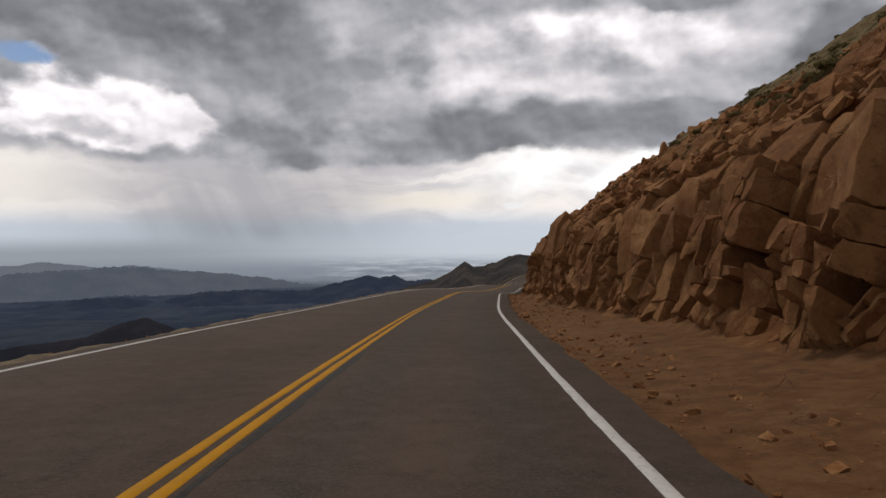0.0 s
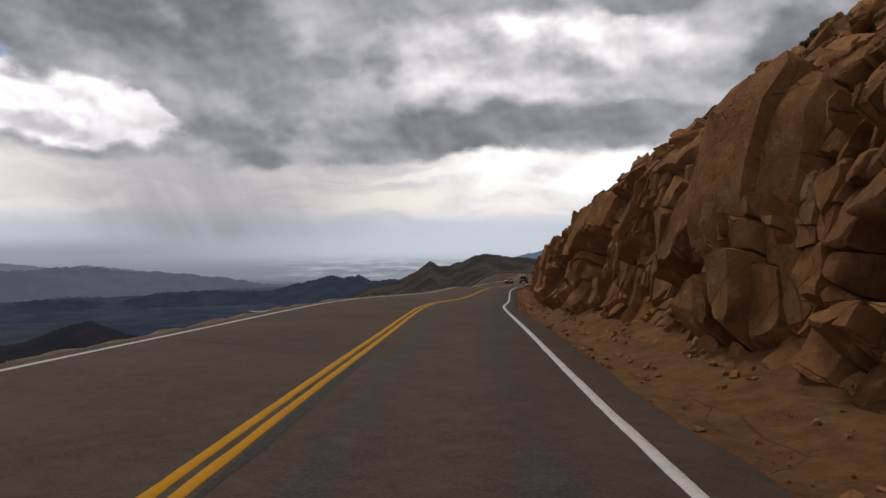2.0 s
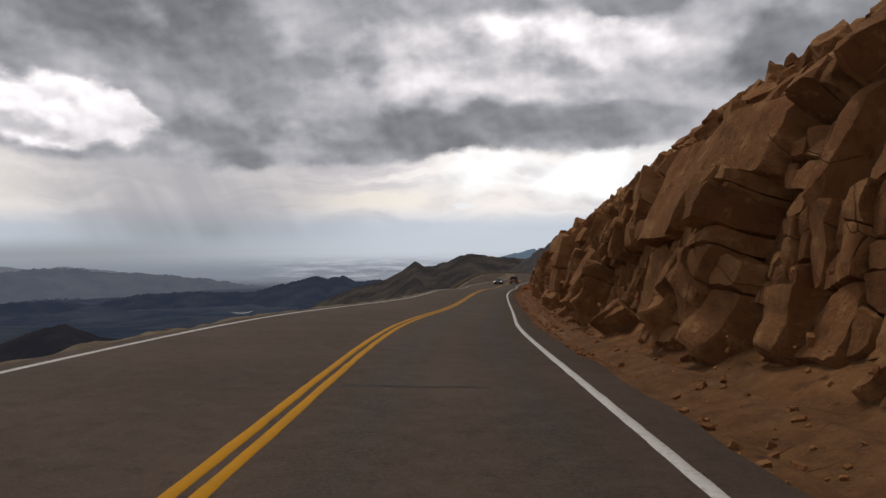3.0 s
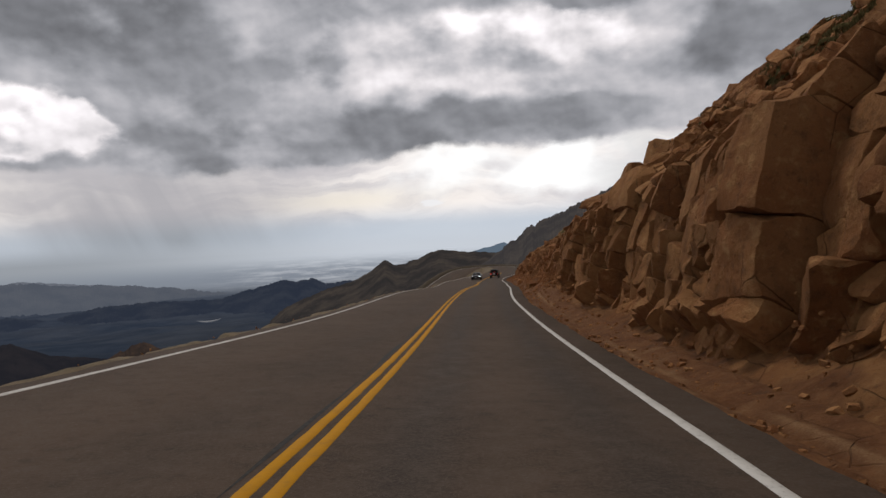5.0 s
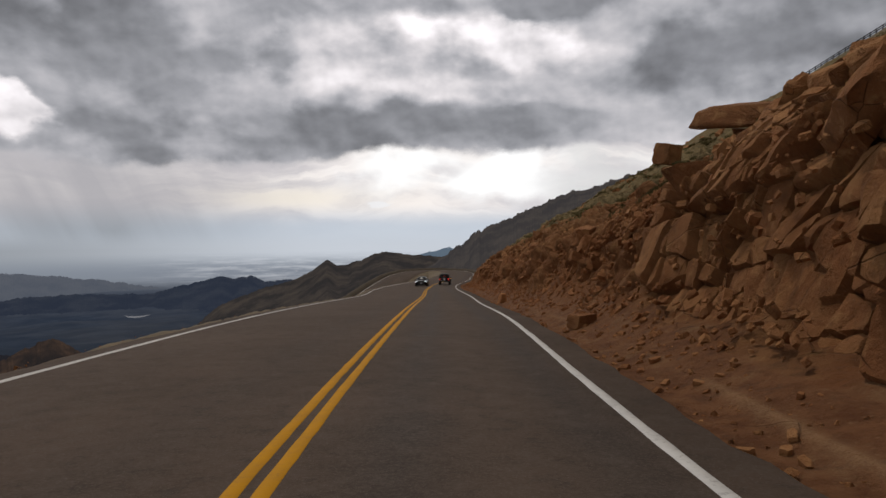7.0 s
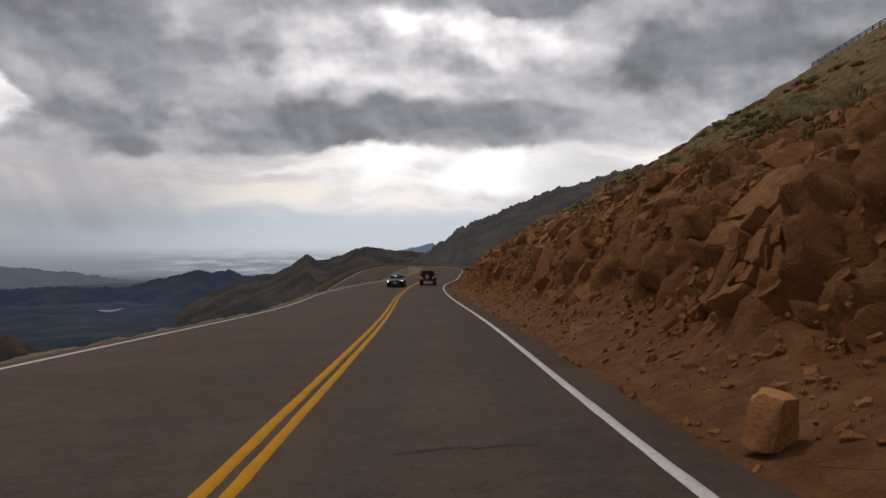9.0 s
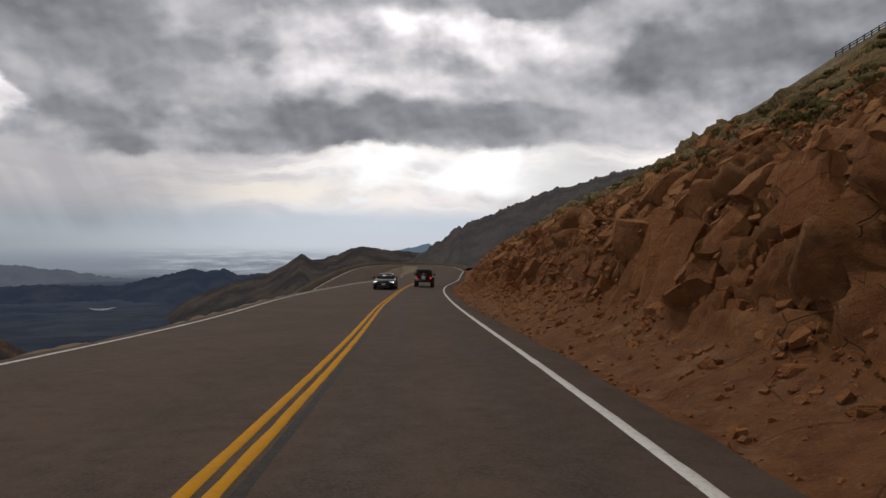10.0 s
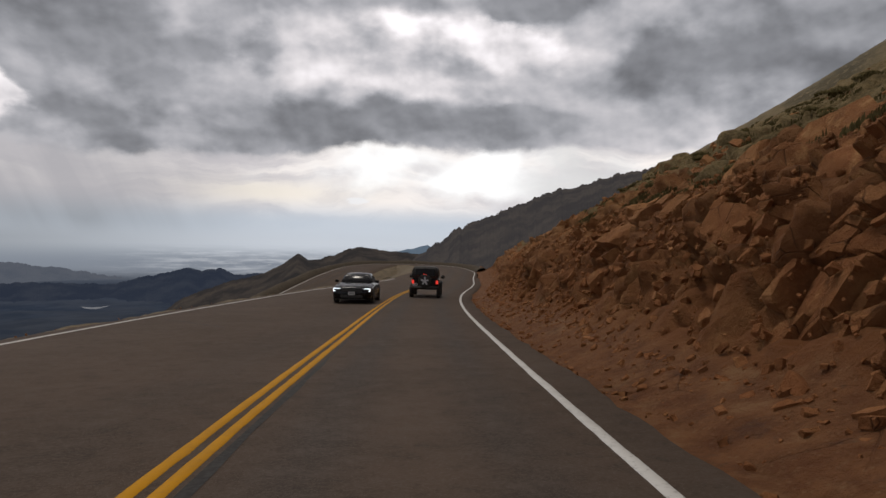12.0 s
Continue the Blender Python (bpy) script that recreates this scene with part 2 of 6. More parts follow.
def granite(n, p, pick, gain=1.05, dusty=1.0):
    """Colour and relief of weathered pink-brown granite; pick varies it from block to block."""
    big = n.noise(p, 0.55, 5.0, 0.62)
    mid = n.noise(p, 2.4, 7.0, 0.66)
    fine = n.noise(p, 9.0, 6.0, 0.7)
    grain = n.noise(p, 38.0, 4.0, 0.75)
    x, y, z = n.xyz(p)
    run = n.noise(n.vec(n.mul(x, 2.0), n.mul(y, 2.0), n.mul(z, 0.6)), 1.0, 6.0, 0.65)
    g = lambda r_, g_, b_: (r_ * gain * 1.10, g_ * gain, b_ * gain * 0.88)
    c = n.mix(pick, g(0.185, 0.088, 0.040), g(0.345, 0.190, 0.088))
    c = n.mix(n.ramp(big, 0.44, 0.64, 0.0, 0.65), c, g(0.225, 0.098, 0.042))
    c = n.mix(n.ramp(mid, 0.52, 0.68, 0.0, 0.65), c, g(0.41, 0.250, 0.122))
    c = n.mix(n.ramp(mid, 0.48, 0.32, 0.0, 0.6), c, g(0.110, 0.058, 0.031))
    c = n.mix(n.ramp(run, 0.56, 0.74, 0.0, 0.4), c, g(0.075, 0.044, 0.028))
    c = n.mix(n.ramp(fine, 0.56, 0.70, 0.0, 0.5), c, g(0.085, 0.050, 0.031))
    c = n.mix(n.ramp(grain, 0.54, 0.75, 0.0, 0.4), c, g(0.38, 0.26, 0.155))
    # red dust washed down over the rock where the bank is loose
    dust = n.mul(n.ramp(n.add(y, n.mul(big, 24.0)), 100.0, 134.0), n.ramp(n.noise(p, 1.3, 6.0, 0.7), 0.34, 0.58, 0.25 * dusty, 0.85 * dusty))
    over = n.add(z, n.math("MULTIPLY_ADD", y, 0.072, 0.84))
    dust = n.mul(dust, n.ramp(n.add(over, n.mul(mid, 2.0)), 3.2, 5.4, 1.0, 0.25))
    c = n.mix(dust, c, n.mix(mid, g(0.165, 0.066, 0.028), g(0.225, 0.105, 0.046)))
    # hairline joints and flaked edges
    w = n.mix(0.10, p, n.noise(p, 1.6, 5.0, 0.65, color=True))
    joint = n.math("MAXIMUM", n.ramp(n.voronoi(w, 0.75, "DISTANCE_TO_EDGE"), 0.0, 0.008), n.ramp(n.noise(p, 0.6, 3.0), 0.46, 0.54, 1.0, 0.0))
    flake = n.voronoi(n.mix(0.2, p, n.noise(p, 3.0, 3.0, 0.6, color=True)), 1.7)
    c = n.mix(n.ramp(joint, 0.0, 1.0, 0.5, 0.0), c, (0.030, 0.017, 0.010))
    h = n.add(n.add(n.mul(mid, 0.7), n.mul(fine, 0.45)), n.add(n.mul(grain, 0.14), n.add(n.mul(joint, 0.25), n.mul(flake, 0.35))))
    return c, h, mid, grain, big


def make_slope():
    """Granite, red grit and alpine turf, mixed by what grows or lies where."""
    m, n, b = material("granite_and_grit")
    p = n.position()
    dirt, turf, block = n.attr("dirt"), n.attr("turf"), n.attr("block")
    rock, h, mid, grain, big = granite(n, p, block, 0.72)
    pebble = n.voronoi(p, 11.0)
    px, py, pz = n.xyz(p)
    red = n.mix(n.ramp(mid, 0.35, 0.66), (0.120, 0.048, 0.020), (0.190, 0.086, 0.037))
    tan = n.mix(n.ramp(mid, 0.35, 0.66), (0.135, 0.063, 0.026), (0.21, 0.108, 0.047))
    soil = n.mix(n.ramp(n.add(py, n.mul(big, 30.0)), 50.0, 105.0), tan, red)
    soil = n.mix(n.ramp(big, 0.45, 0.7, 0.0, 0.4), soil, (0.20, 0.094, 0.040))
    soil = n.mix(n.ramp(pebble, 0.08, 0.30, 0.55, 0.0), soil, (0.21, 0.122, 0.064))
    soil = n.mix(n.ramp(grain, 0.5, 0.8, 0.0, 0.4), soil, (0.07, 0.027, 0.011))
    soil = n.mix(n.ramp(n.noise(p, 1.1, 7.0, 0.72), 0.52, 0.70, 0.0, 0.7), soil, (0.235, 0.135, 0.068))
    soil = n.mix(n.ramp(n.noise(p, 1.9, 6.0, 0.7), 0.54, 0.72, 0.0, 0.7), soil, (0.075, 0.040, 0.026))
    over = n.add(pz, n.math("MULTIPLY_ADD", py, 0.072, 0.84))
    soil = n.mix(n.ramp(n.add(over, n.mul(mid, 2.0)), 4.2, 6.6, 0.0, 0.9), soil, (0.235, 0.140, 0.066))
    soil = n.mix(n.mul(n.attr("berm"), n.ramp(grain, 0.3, 0.7, 0.2, 0.75)), soil, (0.33, 0.20, 0.105))
    green = n.mix(n.ramp(mid, 0.35, 0.68), (0.105, 0.080, 0.036), (0.215, 0.155, 0.075))
    green = n.mix(n.ramp(n.noise(p, 7.0, 5.0, 0.7), 0.45, 0.75, 0.0, 0.7), green, (0.26, 0.185, 0.095))
    c = n.mix(n.ramp(n.add(dirt, n.mul(n.sub(mid, 0.5), 0.9)), 0.38, 0.62), rock, soil)
    c = n.mix(n.ramp(n.add(turf, n.mul(n.sub(mid, 0.5), 1.1)), 0.42, 0.58), c, green)
    n.put(b.inputs["Base Color"], c)
    b.inputs["Roughness"].default_value = 0.95
    b.inputs["Specular IOR Level"].default_value = 0.15
    n.put(b.inputs["Normal"], n.bump(h, 0.9, 0.16))
    return m


def make_boulder(name="granite_block", gain=0.96, dusty=1.0):
    m, n, b = material(name)
    info = n.t.nodes.new("ShaderNodeObjectInfo").outputs["Random"]
    isle = n.t.nodes.new("ShaderNodeNewGeometry").outputs["Random Per Island"]
    pick = n.math("FRACT", n.add(n.mul(info, 7.3), isle))
    c, h, *_ = granite(n, n.position(), pick, gain, dusty)
    n.put(b.inputs["Base Color"], c)
    b.inputs["Roughness"].default_value = 0.95
    b.inputs["Specular IOR Level"].default_value = 0.15
    n.put(b.inputs["Normal"], n.bump(h, 0.9, 0.16))
    return m


def make_far(name, low, high, haze_glow, haze, scale=0.01, relief=1.0):
    """A distant hillside: its own colour, with haze painted over it as emission."""
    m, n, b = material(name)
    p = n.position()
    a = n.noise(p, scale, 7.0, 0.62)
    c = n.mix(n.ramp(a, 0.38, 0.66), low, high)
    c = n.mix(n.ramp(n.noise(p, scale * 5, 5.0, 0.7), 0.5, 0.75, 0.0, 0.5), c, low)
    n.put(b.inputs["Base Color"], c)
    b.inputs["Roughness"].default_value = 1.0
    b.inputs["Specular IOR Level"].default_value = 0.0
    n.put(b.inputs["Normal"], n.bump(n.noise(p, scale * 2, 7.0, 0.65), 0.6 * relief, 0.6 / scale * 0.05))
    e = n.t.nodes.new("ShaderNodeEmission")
    n.put(e.inputs[0], haze_glow)
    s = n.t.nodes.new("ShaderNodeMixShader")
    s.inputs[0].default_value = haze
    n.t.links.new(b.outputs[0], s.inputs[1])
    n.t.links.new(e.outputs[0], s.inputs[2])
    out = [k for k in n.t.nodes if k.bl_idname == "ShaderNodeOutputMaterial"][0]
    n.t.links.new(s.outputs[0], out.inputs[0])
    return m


ASPHALT = make_asphalt()
YELLOW = make_line("yellow_road_paint", (0.50, 0.235, 0.002), 0.2)
WHITE = make_line("white_road_paint", (0.58, 0.565, 0.54), 0.4)
SEAL = plain("bitumen_sealer", (0.012, 0.0105, 0.0095), 0.85, grime=0.06)
SLOPE = make_slope()
BOULDER = make_boulder()
TAN_STONE = make_boulder("tan_weathered_stone", 1.15)
PALE_STONE = make_boulder("pale_broken_stone", 1.7, 0.1)


# ---------------------------------------------------------------- the line of the road
class Spline:
    """Natural cubic spline through rows of numbers."""

    def __init__(self, s, rows):
        self.s, self.a = np.asarray(s, float), np.asarray(rows, float)
        if self.a.ndim == 1:
            self.a = self.a[:, None]
        h, k = np.diff(self.s), len(self.s)
        m, r = np.eye(k), np.zeros_like(self.a)
        for i in range(1, k - 1):
            m[i, i - 1 : i + 2] = h[i - 1], 2 * (h[i - 1] + h[i]), h[i]
            r[i] = 6 * ((self.a[i + 1] - self.a[i]) / h[i] - (self.a[i] - self.a[i - 1]) / h[i - 1])
        self.m = np.linalg.solve(m, r)

    def __call__(self, q):
        q = np.atleast_1d(np.asarray(q, float))
        i = np.clip(np.searchsorted(self.s, q) - 1, 0, len(self.s) - 2)
        h = (self.s[i + 1] - self.s[i])[:, None]
        u = (q - self.s[i])[:, None]
        w = h - u
        m0, m1, a0, a1 = self.m[i], self.m[i + 1], self.a[i], self.a[i + 1]
        return m0 * w**3 / (6 * h) + m1 * u**3 / (6 * h) + (a0 / h - m0 * h / 6) * w + (a1 / h - m1 * h / 6) * u


# middle of the double yellow line
MID = [
    (-2.1, -32, 0.56), (-2.05, -14, -0.6), (-2.04, 4.5, -1.77), (-1.64, 18, -2.65), (-1.1, 31, -3.55), (0.22, 45, -4.32),
    (1.65, 58.9, -5.2), (3.76, 71.4, -6.24), (6.20, 85.5, -7.3), (8.75, 99.6, -8.1), (11.6, 113.6, -8.9), (14.30, 127.4, -9.98),
    (17.28, 142, -11.1), (19.70, 154.6, -12.02), (21.99, 166.9, -12.86), (24.42, 178.8, -13.68), (27.75, 194, -14.62), (31.0, 206, -15.2),
    (36.4, 222, -15.85), (41.0, 238, -16.3), (44.6, 250, -16.5), (46.2, 260, -16.6), (44.6, 268, -16.65), (40.0, 270, -16.75),
    (35.0, 265.5, -17.2), (30.5, 257, -18.2), (25.5, 246, -19.7), (20.5, 235, -21.5),
]
CHORD = np.concatenate([[0], np.cumsum([math.dist(a, b) for a, b in zip(MID, MID[1:])])])
S0 = CHORD[2] - 4.6  # where the camera starts
ROAD = Spline(CHORD - S0, MID)
S_FIRST, S_LAST = CHORD[0] - S0, CHORD[-1] - S0
S_BEND = float(CHORD[19] - S0)  # the hairpin begins
BANK = Spline([-40, 0, 20, 42, 58, 72, 86, 100, 128, 152, 168, 200, 400], [0, 0.0, 0.0, 0.004, 0.03, 0.05, 0.042, 0.008, -0.004, -0.026, -0.024, 0.0, 0.0])
LEFT = Spline([-40, 12, 38, 45, 52, 65, 77, 90, 105, 120, 136, 150, 165, 180, 200, 225, 245, 262, 285, 420], [5.1, 5.1, 5.2, 4.9, 4.65, 4.45, 4.4, 4.2, 4.5, 5.0, 5.72, 5.95, 6.0, 6.85, 6.5, 4.5, 3.6, 3.3, 3.3, 3.3])
RIGHT = Spline([-40, 5, 20, 32, 45, 60, 79, 93, 100, 115, 129, 140, 156, 169, 420], [3.58, 3.58, 3.62, 3.72, 3.6, 3.6, 3.5, 3.3, 3.18, 3.3, 3.42, 3.52, 3.52, 3.6, 3.6])


def road_frame(s):
    """Places on the middle line, the way to the right (with the road's bank) and the way up."""
    s = np.asarray(s, float)
    p = ROAD(s)
    v = ROAD(s + 0.3) - ROAD(s - 0.3)
    v /= np.linalg.norm(v, axis=1)[:, None]
    r = np.stack([v[:, 1], -v[:, 0], np.zeros(len(s))], 1)
    r /= np.linalg.norm(r, axis=1)[:, None]
    r[:, 2] = -BANK(s)[:, 0]
    r /= np.linalg.norm(r, axis=1)[:, None]
    up = np.cross(r, v)
    return p, r, up


def on_road(s, lat, h=0.0):
    p, r, up = road_frame([s])
    return Vector(p[0] + r[0] * lat + up[0] * h)


def mesh_object(name, verts, faces, mat, smooth=True, attrs=None):
    me = bpy.data.meshes.new(name)
    verts, faces = np.asarray(verts, np.float32), np.asarray(faces, np.int32)
    k = faces.shape[1]
    me.vertices.add(len(verts))
    me.vertices.foreach_set("co", verts.ravel())
    me.loops.add(faces.size)
    me.loops.foreach_set("vertex_index", faces.ravel())
    me.polygons.add(len(faces))
    me.polygons.foreach_set("loop_start", np.arange(0, faces.size, k, dtype=np.int32))
    me.polygons.foreach_set("use_smooth", np.full(len(faces), smooth))
    me.update(calc_edges=True)
    for key, val in (attrs or {}).items():
        a = me.attributes.new(key, "FLOAT", "POINT")
        a.data.foreach_set("value", np.asarray(val, np.float32).ravel())
    me.materials.append(mat)
    me.validate()
    return new(name, me)


def grid_faces(rows, cols):
    i = np.arange(rows * cols).reshape(rows, cols)
    return np.stack([i[:-1, :-1], i[:-1, 1:], i[1:, 1:], i[1:, :-1]], -1).reshape(-1, 4)


def strip(name, s, lats, heights, mat, thick=0.0):
    """A band along the road. lats, heights: one array over s, or one number, for each column."""
    p, r, up = road_frame(s)
    cols, acr = [], []
    for lat, h in zip(lats, heights):
        lat = np.broadcast_to(np.asarray(lat, float), len(s))[:, None]
        h = np.broadcast_to(np.asarray(h, float), len(s))[:, None]
        cols.append(p + r * lat + up * h)
        acr.append(lat[:, 0])
    v = np.stack(cols, 1)
    return mesh_object(name, v.reshape(-1, 3), grid_faces(len(s), len(cols)), mat, True, {"across": np.stack(acr, 1)})


TABLES = {}


def fbm(x, y, seed, octaves=4, gain=0.55):
    """Smooth value noise in the plane, about -1 to 1."""
    if seed not in TABLES:
        TABLES[seed] = np.random.default_rng(seed).uniform(-1, 1, (256, 256))
    tab = TABLES[seed]
    out, amp, tot = 0.0, 1.0, 0.0
    for o in range(octaves):
        xi, yi = np.floor(x).astype(int), np.floor(y).astype(int)
        fx, fy = x - xi, y - yi
        fx, fy = fx * fx * (3 - 2 * fx), fy * fy * (3 - 2 * fy)
        a, b = tab[xi % 256, yi % 256], tab[(xi + 1) % 256, yi % 256]
        c, e = tab[xi % 256, (yi + 1) % 256], tab[(xi + 1) % 256, (yi + 1) % 256]
        out = out + amp * ((a * (1 - fx) + b * fx) * (1 - fy) + (c * (1 - fx) + e * fx) * fy)
        tot += amp
        amp *= gain
        x, y = x * 2.03 + 17.3, y * 2.03 + 5.9
    return out / tot


def cells(p, size, seed):
    """Blocks in space: distance to the nearest and the next block's middle, three random numbers of the block, and the way from its middle."""
    q = p / size
    base = np.floor(q).astype(np.int64)
    f1 = np.full(len(p), 9.0)
    f2 = np.full(len(p), 9.0)
    ident = np.zeros(len(p), np.int64)
    off = np.zeros_like(q)

    def rnd(k, salt):
        k = (k * np.int64(0x9E3779B1) + np.int64(salt) * np.int64(0x85EBCA6B)) & 0x7FFFFFFF
        k ^= k >> 15
        k = (k * np.int64(0x2C1B3C6D)) & 0x7FFFFFFF
        k ^= k >> 12
        k = (k * np.int64(0x297A2D39)) & 0x7FFFFFFF
        k ^= k >> 15
        return (k & 0xFFFFFF) / float(0x1000000)

    for dx in (-1, 0, 1):
        for dy in (-1, 0, 1):
            for dz in (-1, 0, 1):
                c = base + np.array([dx, dy, dz])
                k = (c[:, 0] * 73856093 ^ c[:, 1] * 19349663 ^ c[:, 2] * 83492791) + seed * 7919
                mid = c + np.stack([rnd(k, 1), rnd(k, 2), rnd(k, 3)], 1) * 0.9 + 0.05
                d = np.linalg.norm(q - mid, axis=1)
                near = d < f1
                f2 = np.where(near, f1, np.minimum(f2, d))
                f1 = np.where(near, d, f1)
                ident = np.where(near, k, ident)
                off = np.where(near[:, None], q - mid, off)
    return f1, f2, [rnd(ident, j) for j in (11, 12, 13)], off * size


# ---------------------------------------------------------------- road surface and paint
def steps(a, b, d):
    return np.linspace(a, b, max(2, int((b - a) / d) + 1))


S = steps(S_FIRST, S_LAST, 0.5)
wob_r = 0.10 * fbm(S * 0.7, S * 0, 3) + 0.05 * fbm(S * 3.1, S * 0, 4)
wob_l = 0.14 * fbm(S * 0.6, S * 0 + 9, 5) + 0.06 * fbm(S * 2.7, S * 0, 6)
lf, rt = LEFT(S)[:, 0], RIGHT(S)[:, 0]
ridge = np.where(S < S_BEND, 0.62, 0.3)
road = strip("road", S, [-lf - 0.42 + wob_l - 0.05, -lf - 0.42 + wob_l, -lf * 0.5, 0, rt * 0.5, rt + ridge + wob_r, rt + ridge + 0.05 + wob_r], [-0.09, 0, 0, 0, 0, 0, -0.09], ASPHALT)
tagged(road, "worn dark grey asphalt mountain road with two lanes", "road", kind="structure")


def paint(name, lat, half, mat, label, a=S_FIRST, b=S_LAST, seed=1):
    s = steps(a, b, 0.3)
    lat = lat(s)
    wl, wr = 0.012 * fbm(s * 2.3, s * 0, seed, 5), 0.012 * fbm(s * 2.7, s * 0 + 5, seed, 5)
    ob = strip(name, s, [lat - half + wl - 0.004, lat - half + wl, lat + half + wr, lat + half + wr + 0.004], [0.0, 0.005, 0.005, 0.0], mat)
    return tagged(ob, label, "road marking", kind="structure")


paint("road_marking", lambda s: s * 0 - 0.105, 0.058, YELLOW, "solid yellow centre line paint on asphalt", b=S_BEND - 8, seed=21)
paint("road_marking", lambda s: s * 0 + 0.105, 0.058, YELLOW, "solid yellow centre line paint on asphalt", b=S_BEND - 8, seed=22)
paint("road_marking", lambda s: RIGHT(s)[:, 0], 0.06, WHITE, "solid white edge line along the rock side", seed=23)
paint("road_marking", lambda s: -LEFT(s)[:, 0], 0.06, WHITE, "solid white edge line along the drop", b=S_BEND - 12, seed=24)


# ---------------------------------------------------------------- the cut rock slope beside the road
CLIFF = ([0.45, 1.2, 2.0, 2.55, 2.95, 3.4, 4.3, 6.3, 8.0, 12.2, 20.0, 43.0, 75.0], [-0.12, -0.10, 0.24, 0.95, 2.4, 3.5, 4.3, 5.75, 6.9, 9.4, 14.4, 26.0, 38.0])
BANKED = ([0.45, 1.0, 1.8, 2.6, 3.2, 4.2, 5.8, 9.9, 15.5, 24.0, 43.0, 75.0], [-0.12, -0.08, 0.34, 1.15, 2.15, 3.2, 4.3, 6.25, 9.4, 13.8, 23.8, 35.0])
STEEP = Spline([-40, 0, 30, 52, 70, 86, 98, 108, 122, 140, 250], [1.05, 1.05, 1.25, 1.75, 1.85, 1.62, 1.2, 0.55, 0.05, 0.0, 0.0])
FADE = (S_BEND + 2, S_BEND + 32)
SETBACK = Spline([-40, 8, 20, 28, 38, 48, 70, 250], [1.9, 1.9, 1.8, 1.2, 0.45, 0.05, 0.0, 0.0])  # a wider grit apron at the start


def from_foot(s, d):
    """Distance out from the white line, less the extra width of the apron."""
    s = np.asarray(s, float)
    back = np.clip(SETBACK(s.ravel())[:, 0].reshape(s.shape), 0, 3)
    return np.where(d > 2 + back, d - back, np.where(d > 1.2, 1.2 + (d - 1.2) * 0.8 / (0.8 + back), d)), back


def smooth01(x, a, b):
    t = np.clip((x - a) / (b - a), 0, 1)
    return t * t * (3 - 2 * t)


def berm_at(s, d):
    """A low windrow of pale sand along the foot."""
    line = 1.32 + 0.16 * fbm(s * 0.11, s * 0, 33, 3)
    return np.exp(-(((d - line) / 0.075) ** 2)) * smooth01(s, 52, 62) * (1 - smooth01(s, 106, 124)) * smooth01(fbm(s * 0.35, s * 0 + 3, 34, 3), -0.5, 0.1)


def slope_profile(s, d):
    """Height of the hillside over the road, d metres out from the white line."""
    d, back = from_foot(s, d)
    hc, hb = np.interp(d, *CLIFF), np.interp(d, *BANKED)
    w = STEEP(s)[:, 0].reshape(s.shape) if s.ndim == 1 else STEEP(s.ravel())[:, 0].reshape(s.shape)
    h = (hb + (hc - hb) * w) * (1 + 0.06 * back * smooth01(d, 2.0, 4.0))
    gully = fbm(s * 0.11, d * 0.10 + 3, 31, 4)
    h = h + np.clip(d - 1.6, 0, 7) * 0.17 * gully
    h = h + berm_at(s, d) * 0.035
    f = smooth01(s, *FADE)
    return h * (1 - 0.8 * f) - f * np.clip(d - 2.0, 0, 60) * 0.55


def spaced(parts):
    """Numbers from a start on, in stretches of (end, step)."""
    out, x = [], parts[0]
    for end, step in parts[1:]:
        k = max(1, int(round((end - x) / step)))
        out += list(x + (end - x) * np.arange(k) / k)
        x = end
    return np.array(out + [x])


